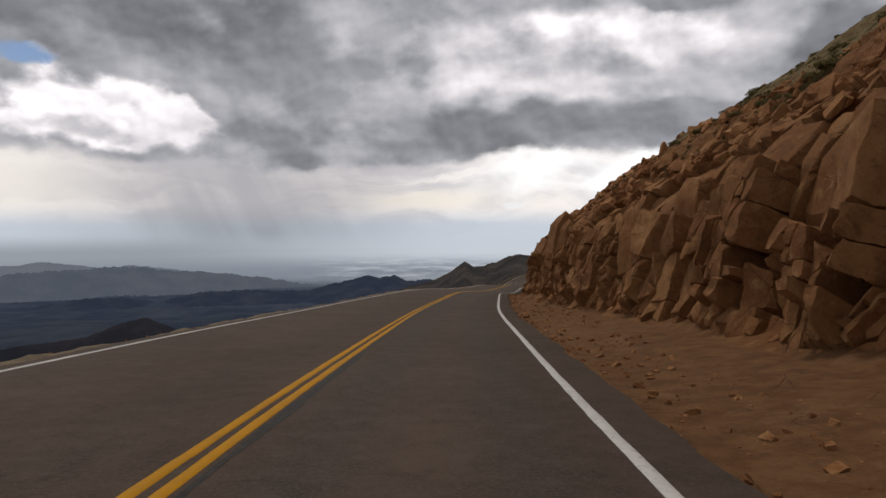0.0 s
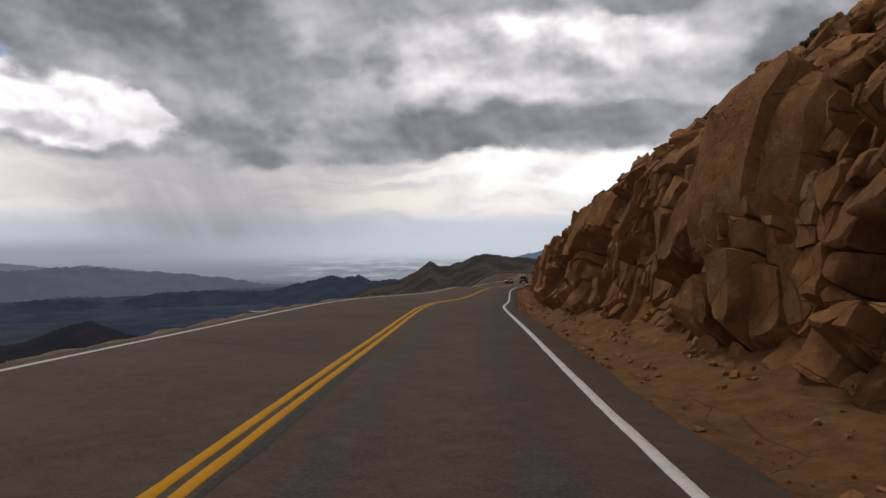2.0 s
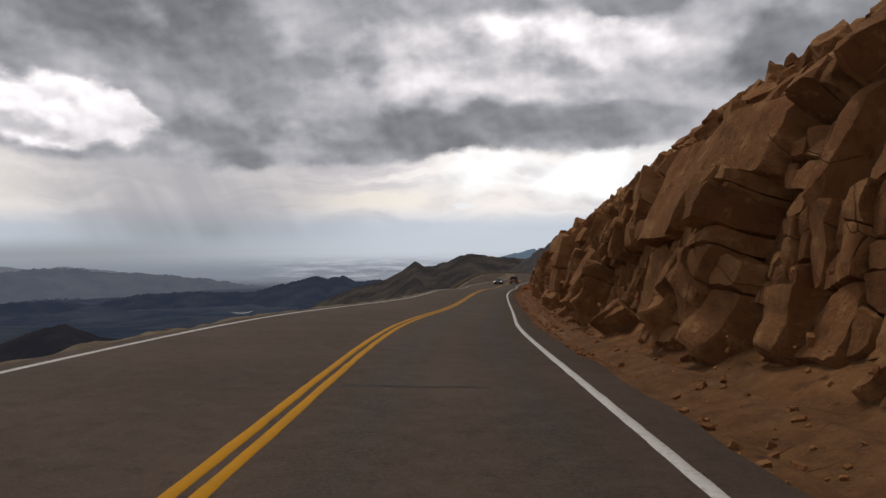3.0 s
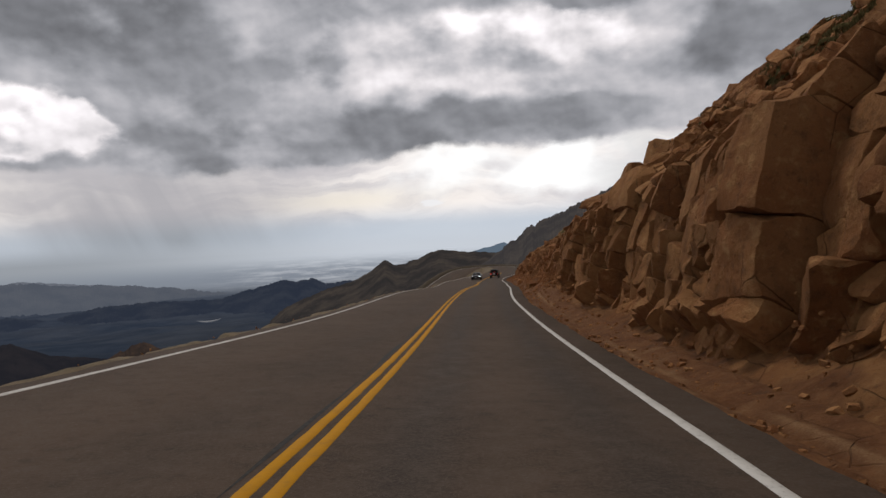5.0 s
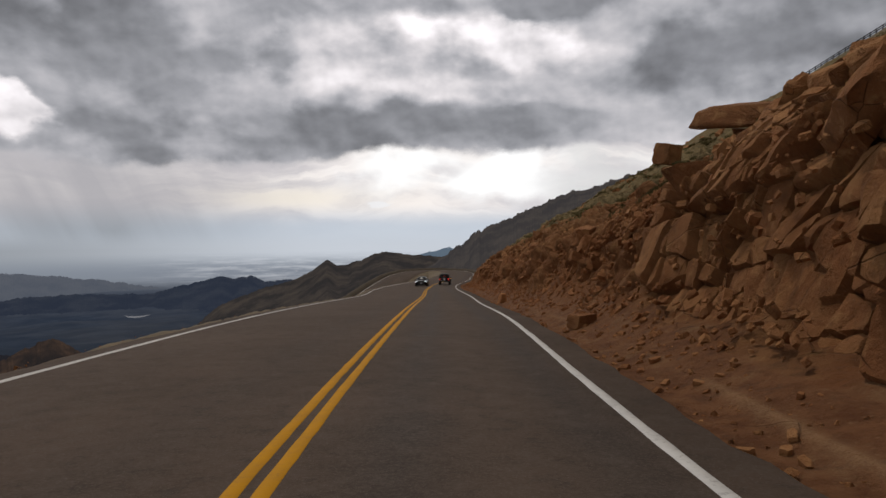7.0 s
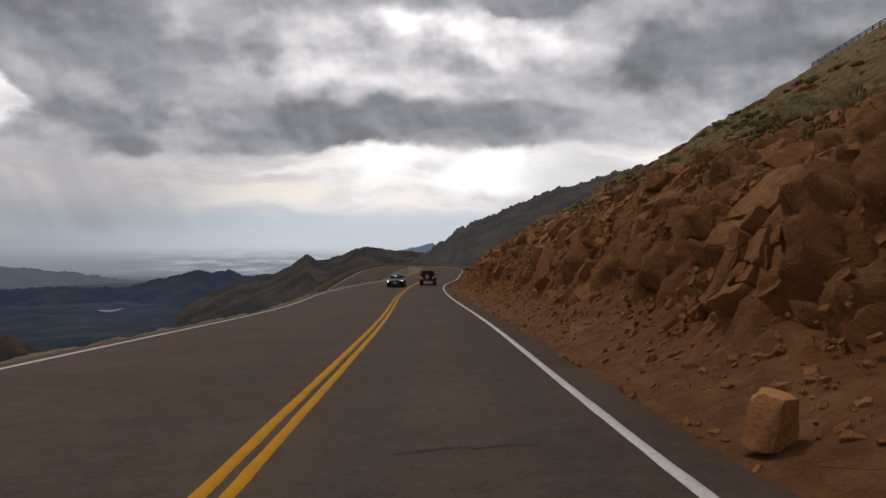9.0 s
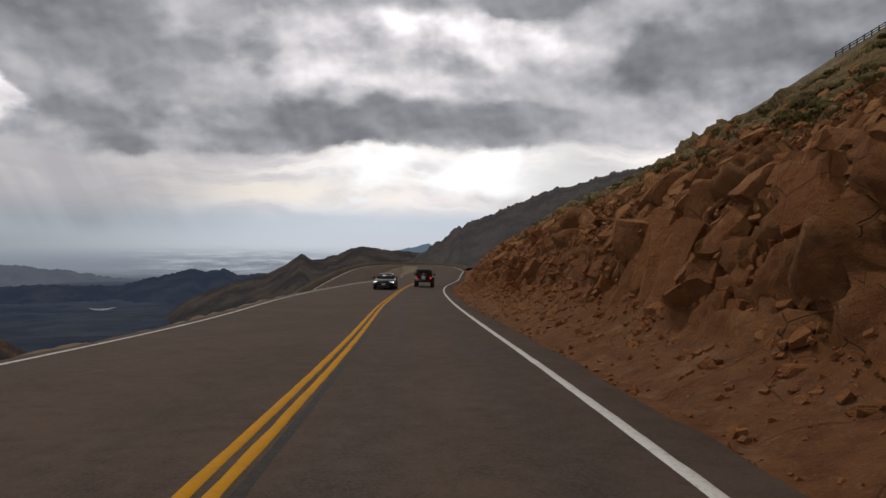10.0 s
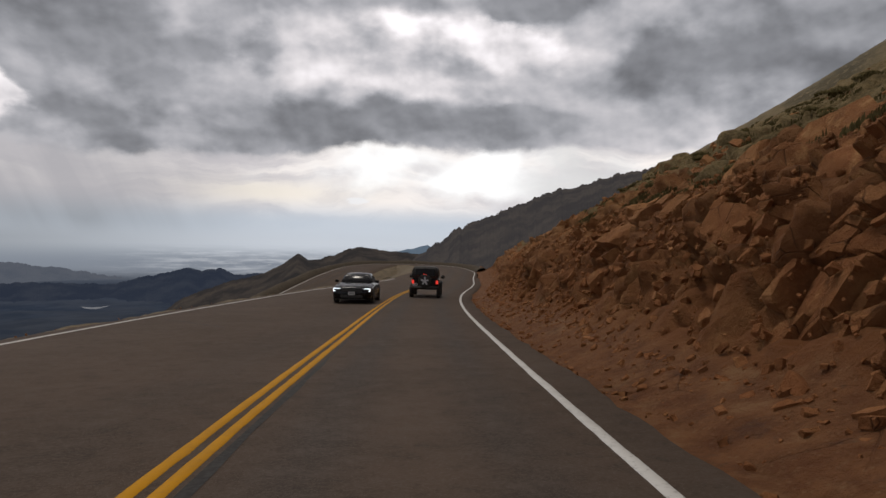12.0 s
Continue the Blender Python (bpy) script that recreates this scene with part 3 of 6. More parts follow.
def make_slope_mesh():
    s = spaced([S_FIRST, (4.0, 0.5), (188.0, 0.125), (215.0, 0.25), (S_BEND + 24, 0.5)])
    d = spaced([0.45, (1.0, 0.11), (1.7, 0.035), (2.2, 0.09), (8.0, 0.085), (10.5, 0.12), (15.0, 0.16), (26.0, 0.5), (75.0, 2.5)])
    sg, dg = np.meshgrid(s, d, indexing="ij")
    h = slope_profile(sg, dg)
    p, r, up = road_frame(s)
    base = p[:, None] + r[:, None] * (RIGHT(s)[:, 0][:, None] + dg)[..., None] + up[:, None] * h[..., None]
    # outward from the face
    slope = np.gradient(h, axis=1) / np.gradient(dg, axis=1)
    nl, nh = -slope, np.ones_like(slope)
    ln = np.hypot(nl, nh)
    out = r[:, None] * (nl / ln)[..., None] + up[:, None] * (nh / ln)[..., None]
    v = base.reshape(-1, 3)
    w = np.clip(STEEP(sg.ravel())[:, 0], 0, 1)
    df = from_foot(sg, dg)[0].ravel()
    face = smooth01(df, 1.8, 2.9) * (1 - 0.55 * smooth01(df, 7.5, 14))
    near = df < 20
    lens = np.zeros(len(v))
    block = np.full(len(v), 0.5)
    dirt = np.zeros(len(v))
    pv = v[near]
    bend = np.stack([fbm(pv[:, 1] * 0.8, pv[:, 2] * 0.8, 41, 3), fbm(pv[:, 1] * 0.8 + 40, pv[:, 2] * 0.8, 42, 3), fbm(pv[:, 0] * 0.8, pv[:, 1] * 0.8, 43, 3)], 1)
    f1, f2, rb, ob = cells((pv + 0.35 * bend) * np.array([1, 1, 0.8]), 2.1, 3)
    big = (rb[0] - 0.5) * 1.0 + ob[:, 1] * (rb[1] - 0.5) * 0.8 + ob[:, 2] * (rb[2] - 0.55) * 0.75
    big -= 0.75 * np.exp(-(((f2 - f1) / 0.075) ** 2))
    g1, g2, rm, om = cells((pv + 0.22 * bend) * np.array([1, 1, 0.85]), 0.82, 5)
    mid = (rm[0] - 0.5) * 0.34 + om[:, 1] * (rm[1] - 0.5) * 0.7 + om[:, 2] * (rm[2] - 0.55) * 0.6
    mid -= 0.22 * np.exp(-(((g2 - g1) / 0.08) ** 2))
    k1, k2, rs, os_ = cells(pv + 0.08 * bend, 0.31, 7)
    small = (rs[0] - 0.5) * 0.10 + os_[:, 2] * (rs[1] - 0.5) * 0.5 - 0.05 * np.exp(-(((k2 - k1) / 0.1) ** 2))
    wn, fn = w[near], face[near]
    broken = smooth01(fbm(pv[:, 1] * 0.22, pv[:, 2] * 0.3, 51, 3), -0.2, 0.35)  # where the big blocks are shattered
    grit = smooth01(fbm(pv[:, 1] * 0.3 + 7, pv[:, 2] * 0.45, 52, 4), -0.35, 0.4)
    loose = 1 - wn
    a_big = wn * (0.5 - 0.2 * broken) + loose * (0.55 * (1 - grit) + 0.14)
    a_mid = wn * (0.35 + 0.6 * broken) + loose * (1.05 * (1 - grit) + 0.42)
    a_small = 0.35 + 0.5 * broken + 0.8 * loose
    disp = fn * (a_big * big + a_mid * mid + a_small * small) * (1 - 0.45 * wn) - fn * np.minimum(wn, 1) * 0.85 * (1 - smooth01(df[near], 5.2, 7.6))
    disp += (1 - fn) * 0.02 * fbm(pv[:, 0] * 2.5, pv[:, 1] * 2.5, 53, 4)
    disp += 0.035 * fn * fbm(pv[:, 1] * 3.0 + pv[:, 0], pv[:, 2] * 3.0, 54, 4)
    lens[near] = disp
    block[near] = 0.55 * rb[0] + 0.45 * rm[2]
    up_soil = smooth01(fbm(pv[:, 1] * 0.5, pv[:, 2] * 0.6, 55, 3), -0.1, 0.5)
    dirt[near] = np.clip((1 - smooth01(df[near], 1.5, 2.3 + 0.7 * up_soil)) + loose * fn * (0.25 + 0.6 * grit) * np.where(rm[0] > 0.62, 0.35, 1.0) + 0.25 * wn * up_soil * (1 - smooth01(df[near], 3, 5)), 0, 1)
    dirt[near] = np.where(disp < -0.28 * np.maximum(wn, 0.2), dirt[near] * 0.8, dirt[near])
    rough = fbm(v[:, 0] * 0.6, v[:, 1] * 0.6, 61, 5)
    lens += (1 - near) * rough * 0.5
    turf = smooth01(df + 2.6 * fbm(v[:, 0] * 0.35, v[:, 1] * 0.35, 62, 4), 4.6 + 2.8 * w, 7.4 + 3.0 * w) * (0.6 + 0.4 * smooth01(fbm(v[:, 0] * 0.8, v[:, 1] * 0.8, 63, 4), -0.3, 0.3))
    dirt = np.clip(dirt + smooth01(df, 8, 14) * 0.35, 0, 1)
    v = v + out.reshape(-1, 3) * lens[:, None]
    ob_ = mesh_object("rock_slope", v, grid_faces(*sg.shape)[:, ::-1], SLOPE, True, {"dirt": dirt, "turf": turf, "block": block, "berm": berm_at(sg.ravel(), df)})
    tagged(ob_, "blocky orange-brown granite cut with red grit at its foot", "rock slope", kind="structure")
    return ob_


SLOPE_OB = make_slope_mesh()


# ---------------------------------------------------------------- verge and the drop on the open side
def make_verge():
    s = spaced([S_FIRST, (215.0, 0.3), (S_BEND + 2, 0.35)])
    d = spaced([0.34, (1.0, 0.11), (2.6, 0.13), (6.0, 0.5), (20.0, 2.0), (110.0, 12.0)])
    sg, dg = np.meshgrid(s, d, indexing="ij")
    wide = 0.9 + 0.22 * fbm(sg * 0.16, sg * 0, 71, 4) + 0.12 * fbm(sg * 1.1, sg * 0 + 4, 72, 3)
    lip = 0.10 * np.exp(-(((dg - wide * 0.9) / 0.35) ** 2)) * (1 + 1.2 * fbm(sg * 0.9, dg, 73, 4))
    h = -0.10 + lip + 0.03 * fbm(sg * 3, dg * 3, 74, 4) - 0.72 * np.clip(dg - wide, 0, 200) ** 1.02
    h -= 0.06 * smooth01(dg, 0.3, 1.2)
    h += smooth01(dg, 2, 8) * fbm(sg * 0.15, dg * 0.15, 75, 4) * 2.0
    p, r, up = road_frame(s)
    upz = np.broadcast_to(np.array([0, 0, 1.0]), up.shape)
    flat = r.copy()
    v = p[:, None] + flat[:, None] * (-LEFT(s)[:, 0][:, None] - np.minimum(dg, 8))[..., None] + upz[:, None] * h[..., None]
    rr = r * np.array([1, 1, 0])
    v = v - rr[:, None] * np.maximum(dg - 8, 0)[..., None]
    one = np.ones(sg.size)
    turf = smooth01(dg.ravel() + fbm(sg * 0.5, dg * 0.5, 76, 4).ravel() * 1.2, 1.4, 2.6) * 0.6
    ob = mesh_object("verge", v.reshape(-1, 3), grid_faces(*sg.shape), VERGE, True, {"dirt": one, "turf": turf, "block": one * 0.5})
    return tagged(ob, "pale tan gravel verge at the edge of the drop", "verge", kind="structure")


def make_verge_material():
    m, n, b = material("tan_gravel")
    p = n.position()
    mid, grain = n.noise(p, 1.6, 6.0, 0.65), n.noise(p, 30.0, 4.0, 0.7)
    c = n.mix(n.ramp(mid, 0.35, 0.7), (0.105, 0.078, 0.046), (0.185, 0.138, 0.080))
    c = n.mix(n.ramp(n.voronoi(p, 14.0), 0.1, 0.35, 0.5, 0.0), c, (0.25, 0.20, 0.13))
    c = n.mix(n.ramp(n.add(n.attr("turf"), n.mul(n.sub(mid, 0.5), 1.2)), 0.45, 0.65), c, (0.10, 0.082, 0.036))
    c = n.mix(n.ramp(grain, 0.45, 0.8, 0.0, 0.4), c, (0.10, 0.068, 0.035))
    n.put(b.inputs["Base Color"], c)
    b.inputs["Roughness"].default_value = 0.95
    n.put(b.inputs["Normal"], n.bump(n.add(grain, n.noise(p, 8.0, 5.0)), 0.7, 0.04))
    return m


VERGE = make_verge_material()
make_verge()
bend_s = steps(S_BEND - 3, S_LAST, 0.6)
bend_l = LEFT(bend_s)[:, 0]
shoulder = strip("shoulder", bend_s, [-bend_l - 4.4, -bend_l - 2.6, -bend_l - 0.36], [-2.6, -0.5, -0.02], VERGE)
tagged(shoulder, "tan gravel shoulder inside the hairpin bend", "shoulder", kind="structure")


scrub = plain("dark_scrub_earth", (0.060, 0.047, 0.033), 0.95, grime=0.4, gloss=0.1)
berm_s = steps(S_BEND + 16, S_LAST, 0.5)
berm_r, berm_h = RIGHT(berm_s)[:, 0], 0.55 + 0.18 * fbm(berm_s * 0.6, berm_s * 0, 91, 4)
berm = strip("earth_bank", berm_s, [berm_r + 0.5, berm_r + 0.9, berm_r + 1.5, berm_r + 2.3, berm_r + 5.5], [-0.05, berm_h * 0.7, berm_h, berm_h * 0.6, -2.4], scrub)
tagged(berm, "low dark earth bank round the outside of the hairpin", "earth bank", kind="structure")


# ---------------------------------------------------------------- far country
EYE = np.array([10.0, 90.0, -7.0])


def place(az, el, r):
    """A point r metres off, at degrees right of the y axis and above the level."""
    a, e = np.radians(az), np.radians(el)
    return EYE + np.stack([r * np.sin(a), r * np.cos(a), r * np.tan(e)], -1)


def make_plain():
    m, n, b = material("hazy_plain")
    p = n.position()
    x, y, z = n.xyz(p)
    dist = n.math("SQRT", n.add(n.mul(x, x), n.mul(y, y)))
    rows = n.noise(n.vec(n.mul(x, 0.0045), n.mul(dist, 0.0065), 0.0), 1.0, 7.0, 0.62)
    spots = n.noise(n.vec(n.mul(x, 0.03), n.mul(dist, 0.045), 4.0), 1.0, 4.0, 0.7)
    wood = n.noise(p, 0.004, 7.0, 0.62)
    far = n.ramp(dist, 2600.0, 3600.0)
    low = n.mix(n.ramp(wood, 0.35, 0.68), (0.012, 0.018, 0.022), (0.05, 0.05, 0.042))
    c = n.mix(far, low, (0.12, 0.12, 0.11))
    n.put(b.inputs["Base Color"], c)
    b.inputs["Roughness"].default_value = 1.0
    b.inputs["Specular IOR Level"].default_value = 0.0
    # haze painted as a glow: dark blue nearby, paler far off and eastward
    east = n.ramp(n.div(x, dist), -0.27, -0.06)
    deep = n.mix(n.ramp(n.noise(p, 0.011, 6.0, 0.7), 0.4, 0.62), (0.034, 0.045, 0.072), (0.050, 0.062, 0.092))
    haze_glow = n.mix(far, deep, n.mix(n.mul(n.ramp(rows, 0.40, 0.70), east), (0.235, 0.265, 0.315), (0.47, 0.495, 0.545)))
    haze_glow = n.mix(n.mul(n.mul(far, east), n.ramp(spots, 0.58, 0.72, 0.0, 0.75)), haze_glow, (0.68, 0.65, 0.63))
    haze_glow = n.mix(n.ramp(dist, 3600.0, 4700.0), haze_glow, n.mix(n.ramp(n.div(x, dist), -0.43, 0.07), (0.31, 0.335, 0.37), (0.57, 0.61, 0.67)))
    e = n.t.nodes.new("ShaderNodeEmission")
    n.put(e.inputs[0], haze_glow)
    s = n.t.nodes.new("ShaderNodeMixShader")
    # the painted haze covers more of the ground with distance
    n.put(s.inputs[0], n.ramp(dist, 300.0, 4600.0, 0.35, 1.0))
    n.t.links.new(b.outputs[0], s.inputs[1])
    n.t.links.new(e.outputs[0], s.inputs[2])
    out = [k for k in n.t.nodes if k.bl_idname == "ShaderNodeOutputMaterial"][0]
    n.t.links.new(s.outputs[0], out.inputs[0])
    rad = np.concatenate([np.linspace(0.5, 400, 24), np.linspace(440, 3000, 80), np.linspace(3080, 4880, 40)])
    ang = np.radians(np.linspace(-180, 180, 361))
    rg, ag = np.meshgrid(rad, ang, indexing="ij")
    z = np.interp(rg, [60, 150, 400, 1000, 2000, 3300, 4880], [-45, -85, -130, -165, -228, -215, -98])
    hills = fbm(rg * np.sin(ag) * 0.004, rg * np.cos(ag) * 0.004, 81, 6, 0.6)
    lake = np.exp(-(((np.degrees(ag) + 13.35) / 3.0) ** 2 + ((rg - 1850) / 380) ** 2))
    hills = hills * (1 - lake)
    z = z + hills * np.interp(rg, [60, 300, 1200, 2600, 3400, 4880], [4, 22, 24, 8, 3, 1])
    v = np.stack([EYE[0] + rg * np.sin(ag), EYE[1] + rg * np.cos(ag), EYE[2] + z], -1)
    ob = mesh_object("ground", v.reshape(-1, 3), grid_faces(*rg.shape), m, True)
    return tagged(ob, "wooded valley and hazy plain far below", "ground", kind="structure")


make_plain()


def make_lake():
    m, n, b = material("lake_water")
    b.inputs["Base Color"].default_value = (0.03, 0.04, 0.05, 1)
    n.put(b.inputs["Roughness"], n.ramp(n.noise(n.position(), 0.05, 3.0), 0.3, 0.7, 0.05, 0.2))
    k = np.linspace(0, 1, 40)
    az = -14.3 + 1.9 * k
    mid = 1890 - 42 * np.sin(np.pi * k) + 10 * fbm(k * 6, k * 0, 131, 3)
    half = 19 * np.sin(np.pi * np.clip(k, 0.02, 0.98)) ** 0.7 * (1 + 0.4 * fbm(k * 9, k * 0, 132, 3))
    rows = []
    for e in (-1, 1):
        p = place(az, az * 0, mid + e * half)
        p[:, 2] = EYE[2] - 211.5
        rows.append(p)
    ob = mesh_object("water", np.stack(rows, 1).reshape(-1, 3), grid_faces(40, 2), m, True)
    return tagged(ob, "small pale lake among wooded hills far below", "lake", kind="structure")


make_lake()


def make_range(name, crest, r, depth, drop, mat, label, seed, rough=0.3, fine=0.1):
    """A range of hills. crest: rows of degrees right, degrees up; r: its distance."""
    az, el = np.array(crest).T
    a = np.arange(az[0], az[-1], fine)
    e = np.interp(a, az, el)
    k = np.arange(0, 26) / 25.0
    ag, kg = np.meshgrid(a, k, indexing="ij")
    e = e[:, None] + rough * 0.35 * fbm(ag * 2.2, kg * 0, seed, 5, 0.68)[:, :1]
    dist = r - depth * kg
    top = np.tan(np.radians(e)) * r
    spur = fbm(ag * (r / 700.0) * 0.35 + kg * 1.5, kg * 2.2 - ag * 0.15, seed + 1, 5, 0.6)
    z = top - drop * kg**1.15 * (1 + 0.0 * kg) + spur * drop * 0.09 * np.sin(np.pi * np.minimum(kg * 1.1, 1))
    x, y = EYE[0] + dist * np.sin(np.radians(ag)), EYE[1] + dist * np.cos(np.radians(ag))
    v = np.stack([x, y, EYE[2] + z], -1)
    back = np.stack([EYE[0] + (r + depth * 0.6) * np.sin(np.radians(a)), EYE[1] + (r + depth * 0.6) * np.cos(np.radians(a)), EYE[2] + top[:, 0] - drop], -1)
    v = np.concatenate([back[:, None], v], 1)
    ob = mesh_object(name, v.reshape(-1, 3), grid_faces(len(a), 27), mat, True)
    return tagged(ob, label, "mountain", kind="structure")


# Third colour: haze painted as a glow; the number after it: its share.
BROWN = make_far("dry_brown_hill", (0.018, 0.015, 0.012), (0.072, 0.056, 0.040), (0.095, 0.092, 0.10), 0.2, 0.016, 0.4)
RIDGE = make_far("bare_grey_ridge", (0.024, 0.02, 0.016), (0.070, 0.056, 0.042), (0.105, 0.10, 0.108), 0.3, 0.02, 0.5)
BLUE1 = make_far("wooded_range_blue_haze", (0.006, 0.009, 0.010), (0.05, 0.054, 0.052), (0.036, 0.046, 0.074), 0.6, 0.010)
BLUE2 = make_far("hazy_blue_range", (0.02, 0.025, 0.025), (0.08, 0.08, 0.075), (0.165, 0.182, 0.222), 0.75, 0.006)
BLUE4 = make_far("rainy_foothills_blue_haze", (0.012, 0.016, 0.018), (0.09, 0.09, 0.085), (0.112, 0.128, 0.165), 0.66, 0.007)
BLUE3 = make_far("far_hill_blue_haze", (0.02, 0.025, 0.025), (0.05, 0.05, 0.045), (0.12, 0.165, 0.22), 0.8, 0.006)
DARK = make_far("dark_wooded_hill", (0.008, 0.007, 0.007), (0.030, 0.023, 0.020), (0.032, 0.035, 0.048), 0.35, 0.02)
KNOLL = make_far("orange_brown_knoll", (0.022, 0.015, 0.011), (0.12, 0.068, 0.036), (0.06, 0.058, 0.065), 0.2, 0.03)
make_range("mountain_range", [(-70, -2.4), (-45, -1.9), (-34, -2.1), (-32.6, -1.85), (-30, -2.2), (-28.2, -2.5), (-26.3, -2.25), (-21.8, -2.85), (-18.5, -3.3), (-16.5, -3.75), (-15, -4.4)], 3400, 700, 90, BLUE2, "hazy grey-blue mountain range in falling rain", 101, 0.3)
make_range("mountain_range", [(-75, -2.2), (-50, -2.6), (-36, -2.85), (-34, -2.7), (-31, -2.55), (-28, -2.33), (-25.5, -2.45), (-23.5, -2.8), (-21.3, -2.9), (-18.5, -3.2), (-16, -3.55), (-12.3, -4.2), (-9, -4.8)], 2900, 280, 95, BLUE4, "wooded foothills in painted blue-grey haze under rain", 115, 0.6, 0.06)
make_range("mountain_range", [(-75, -4.2), (-50, -4.6), (-34, -5.4), (-29.8, -4.8), (-26.7, -4.85), (-24.7, -5.35), (-21.3, -4.6), (-17, -4.57), (-12.8, -4.8), (-10.4, -4.3), (-8.5, -3.85), (-7, -3.5), (-6, -3.75), (-4.6, -3.5), (-3.5, -4.05), (-1.5, -3.85), (0, -4.3), (3, -4.6)], 2400, 800, 170, BLUE1, "dark wooded mountain range in painted blue haze", 104, 0.45, 0.06)
make_range("mountain", [(7.5, -2.6), (9, -2.1), (10.2, -1.75), (11.2, -1.55), (12.2, -1.28), (13.2, -1.7), (15, -2.2)], 4000, 500, 120, BLUE3, "far hill in painted blue haze on the horizon", 105, 0.2)
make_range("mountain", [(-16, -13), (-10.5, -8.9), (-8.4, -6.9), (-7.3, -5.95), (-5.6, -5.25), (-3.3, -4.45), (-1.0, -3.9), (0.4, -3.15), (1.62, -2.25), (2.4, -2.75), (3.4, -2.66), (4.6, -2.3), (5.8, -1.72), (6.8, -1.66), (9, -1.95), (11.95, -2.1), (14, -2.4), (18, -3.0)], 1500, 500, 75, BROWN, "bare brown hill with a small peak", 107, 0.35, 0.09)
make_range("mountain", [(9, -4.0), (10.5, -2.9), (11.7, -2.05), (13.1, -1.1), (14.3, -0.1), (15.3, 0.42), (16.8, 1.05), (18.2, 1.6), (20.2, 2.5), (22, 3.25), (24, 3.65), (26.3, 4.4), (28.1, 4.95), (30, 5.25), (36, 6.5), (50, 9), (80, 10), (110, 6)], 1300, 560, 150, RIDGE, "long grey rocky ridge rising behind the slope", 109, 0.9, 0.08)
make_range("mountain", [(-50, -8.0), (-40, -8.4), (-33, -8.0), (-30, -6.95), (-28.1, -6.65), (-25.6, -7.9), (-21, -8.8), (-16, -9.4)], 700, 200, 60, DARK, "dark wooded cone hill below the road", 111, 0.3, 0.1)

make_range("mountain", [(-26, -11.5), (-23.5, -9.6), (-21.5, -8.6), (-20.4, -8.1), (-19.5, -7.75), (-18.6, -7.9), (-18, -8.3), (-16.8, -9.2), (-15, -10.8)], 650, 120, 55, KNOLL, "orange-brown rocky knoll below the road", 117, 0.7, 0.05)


# ---------------------------------------------------------------- boulders
def part(name, bm, mat, parent, label=""):
    me = bpy.data.meshes.new(name)
    bm.to_mesh(me)
    bm.free()
    me.materials.append(mat)
    ob = new(name, me)
    ob.parent = parent
    return tagged(ob, label) if label else ob


def rock_mesh(seed, cuts=8, split=2, round_=1, rough=0.045, name="boulder", taper=0.0, mat=None, deep=0.70):
    """A unit block of granite: a cube with its corners broken off, worn round."""
    rng = random.Random(seed)
    bm = bmesh.new()
    bmesh.ops.create_cube(bm, size=1.0)
    for v in bm.verts:
        v.co += Vector((rng.uniform(-0.09, 0.09), rng.uniform(-0.09, 0.09), rng.uniform(-0.07, 0.07)))
    for _ in range(cuts):
        nrm = Vector((rng.gauss(0, 1), rng.gauss(0, 1), rng.gauss(0, 0.8))).normalized()
        geom = bm.verts[:] + bm.edges[:] + bm.faces[:]
        far = max(v.co.dot(nrm) for v in bm.verts)
        res = bmesh.ops.bisect_plane(bm, geom=geom, dist=1e-5, plane_co=nrm * far * rng.uniform(deep, 0.95), plane_no=nrm, clear_outer=True)
        edges = [e for e in res["geom_cut"] if isinstance(e, bmesh.types.BMEdge)]
        if edges:
            bmesh.ops.contextual_create(bm, geom=edges)
    bmesh.ops.remove_doubles(bm, verts=bm.verts, dist=0.02)
    bmesh.ops.triangulate(bm, faces=bm.faces)
    if split:
        bmesh.ops.subdivide_edges(bm, edges=bm.edges, cuts=split, use_grid_fill=True)
        bmesh.ops.triangulate(bm, faces=bm.faces)
        for _ in range(round_):
            bmesh.ops.smooth_vert(bm, verts=bm.verts, factor=0.15, use_axis_x=True, use_axis_y=True, use_axis_z=True)
        off = Vector((seed * 3.1, seed * 1.7, 0))
        for v in bm.verts:
            k = noise.noise(v.co * 2.3 + off) + 0.55 * noise.noise(v.co * 5.1 + off) + 0.3 * noise.noise(v.co * 11.0 + off)
            v.co *= 1 + rough * 2 * k
    for v in bm.verts:
        v.co.x *= 1 - taper * (v.co.z + 0.5)
        v.co.y *= 1 - taper * (v.co.z + 0.5)
    bmesh.ops.recalc_face_normals(bm, faces=bm.faces)
    big = max(max(abs(v.co[i]) for v in bm.verts) for i in range(3))
    bmesh.ops.scale(bm, vec=(0.5 / big,) * 3, verts=bm.verts)
    me = bpy.data.meshes.new(name)
    bm.to_mesh(me)
    bm.free()
    me.polygons.foreach_set("use_smooth", np.full(len(me.polygons), bool(split)))
    me.materials.append(mat or BOULDER)
    if split:
        me.set_sharp_from_angle(angle=radians(26))
    return me


BLOCKS = [rock_mesh(100 + i) for i in range(14)]
STONES = [rock_mesh(200 + i, cuts=10, mat=TAN_STONE, deep=0.6, rough=0.08) for i in range(10)]
CHIPS = [rock_mesh(300 + i, cuts=9, split=0, deep=0.58) for i in range(16)]
GRIT = [rock_mesh(340 + i, cuts=4, split=0, deep=0.6) for i in range(10)]


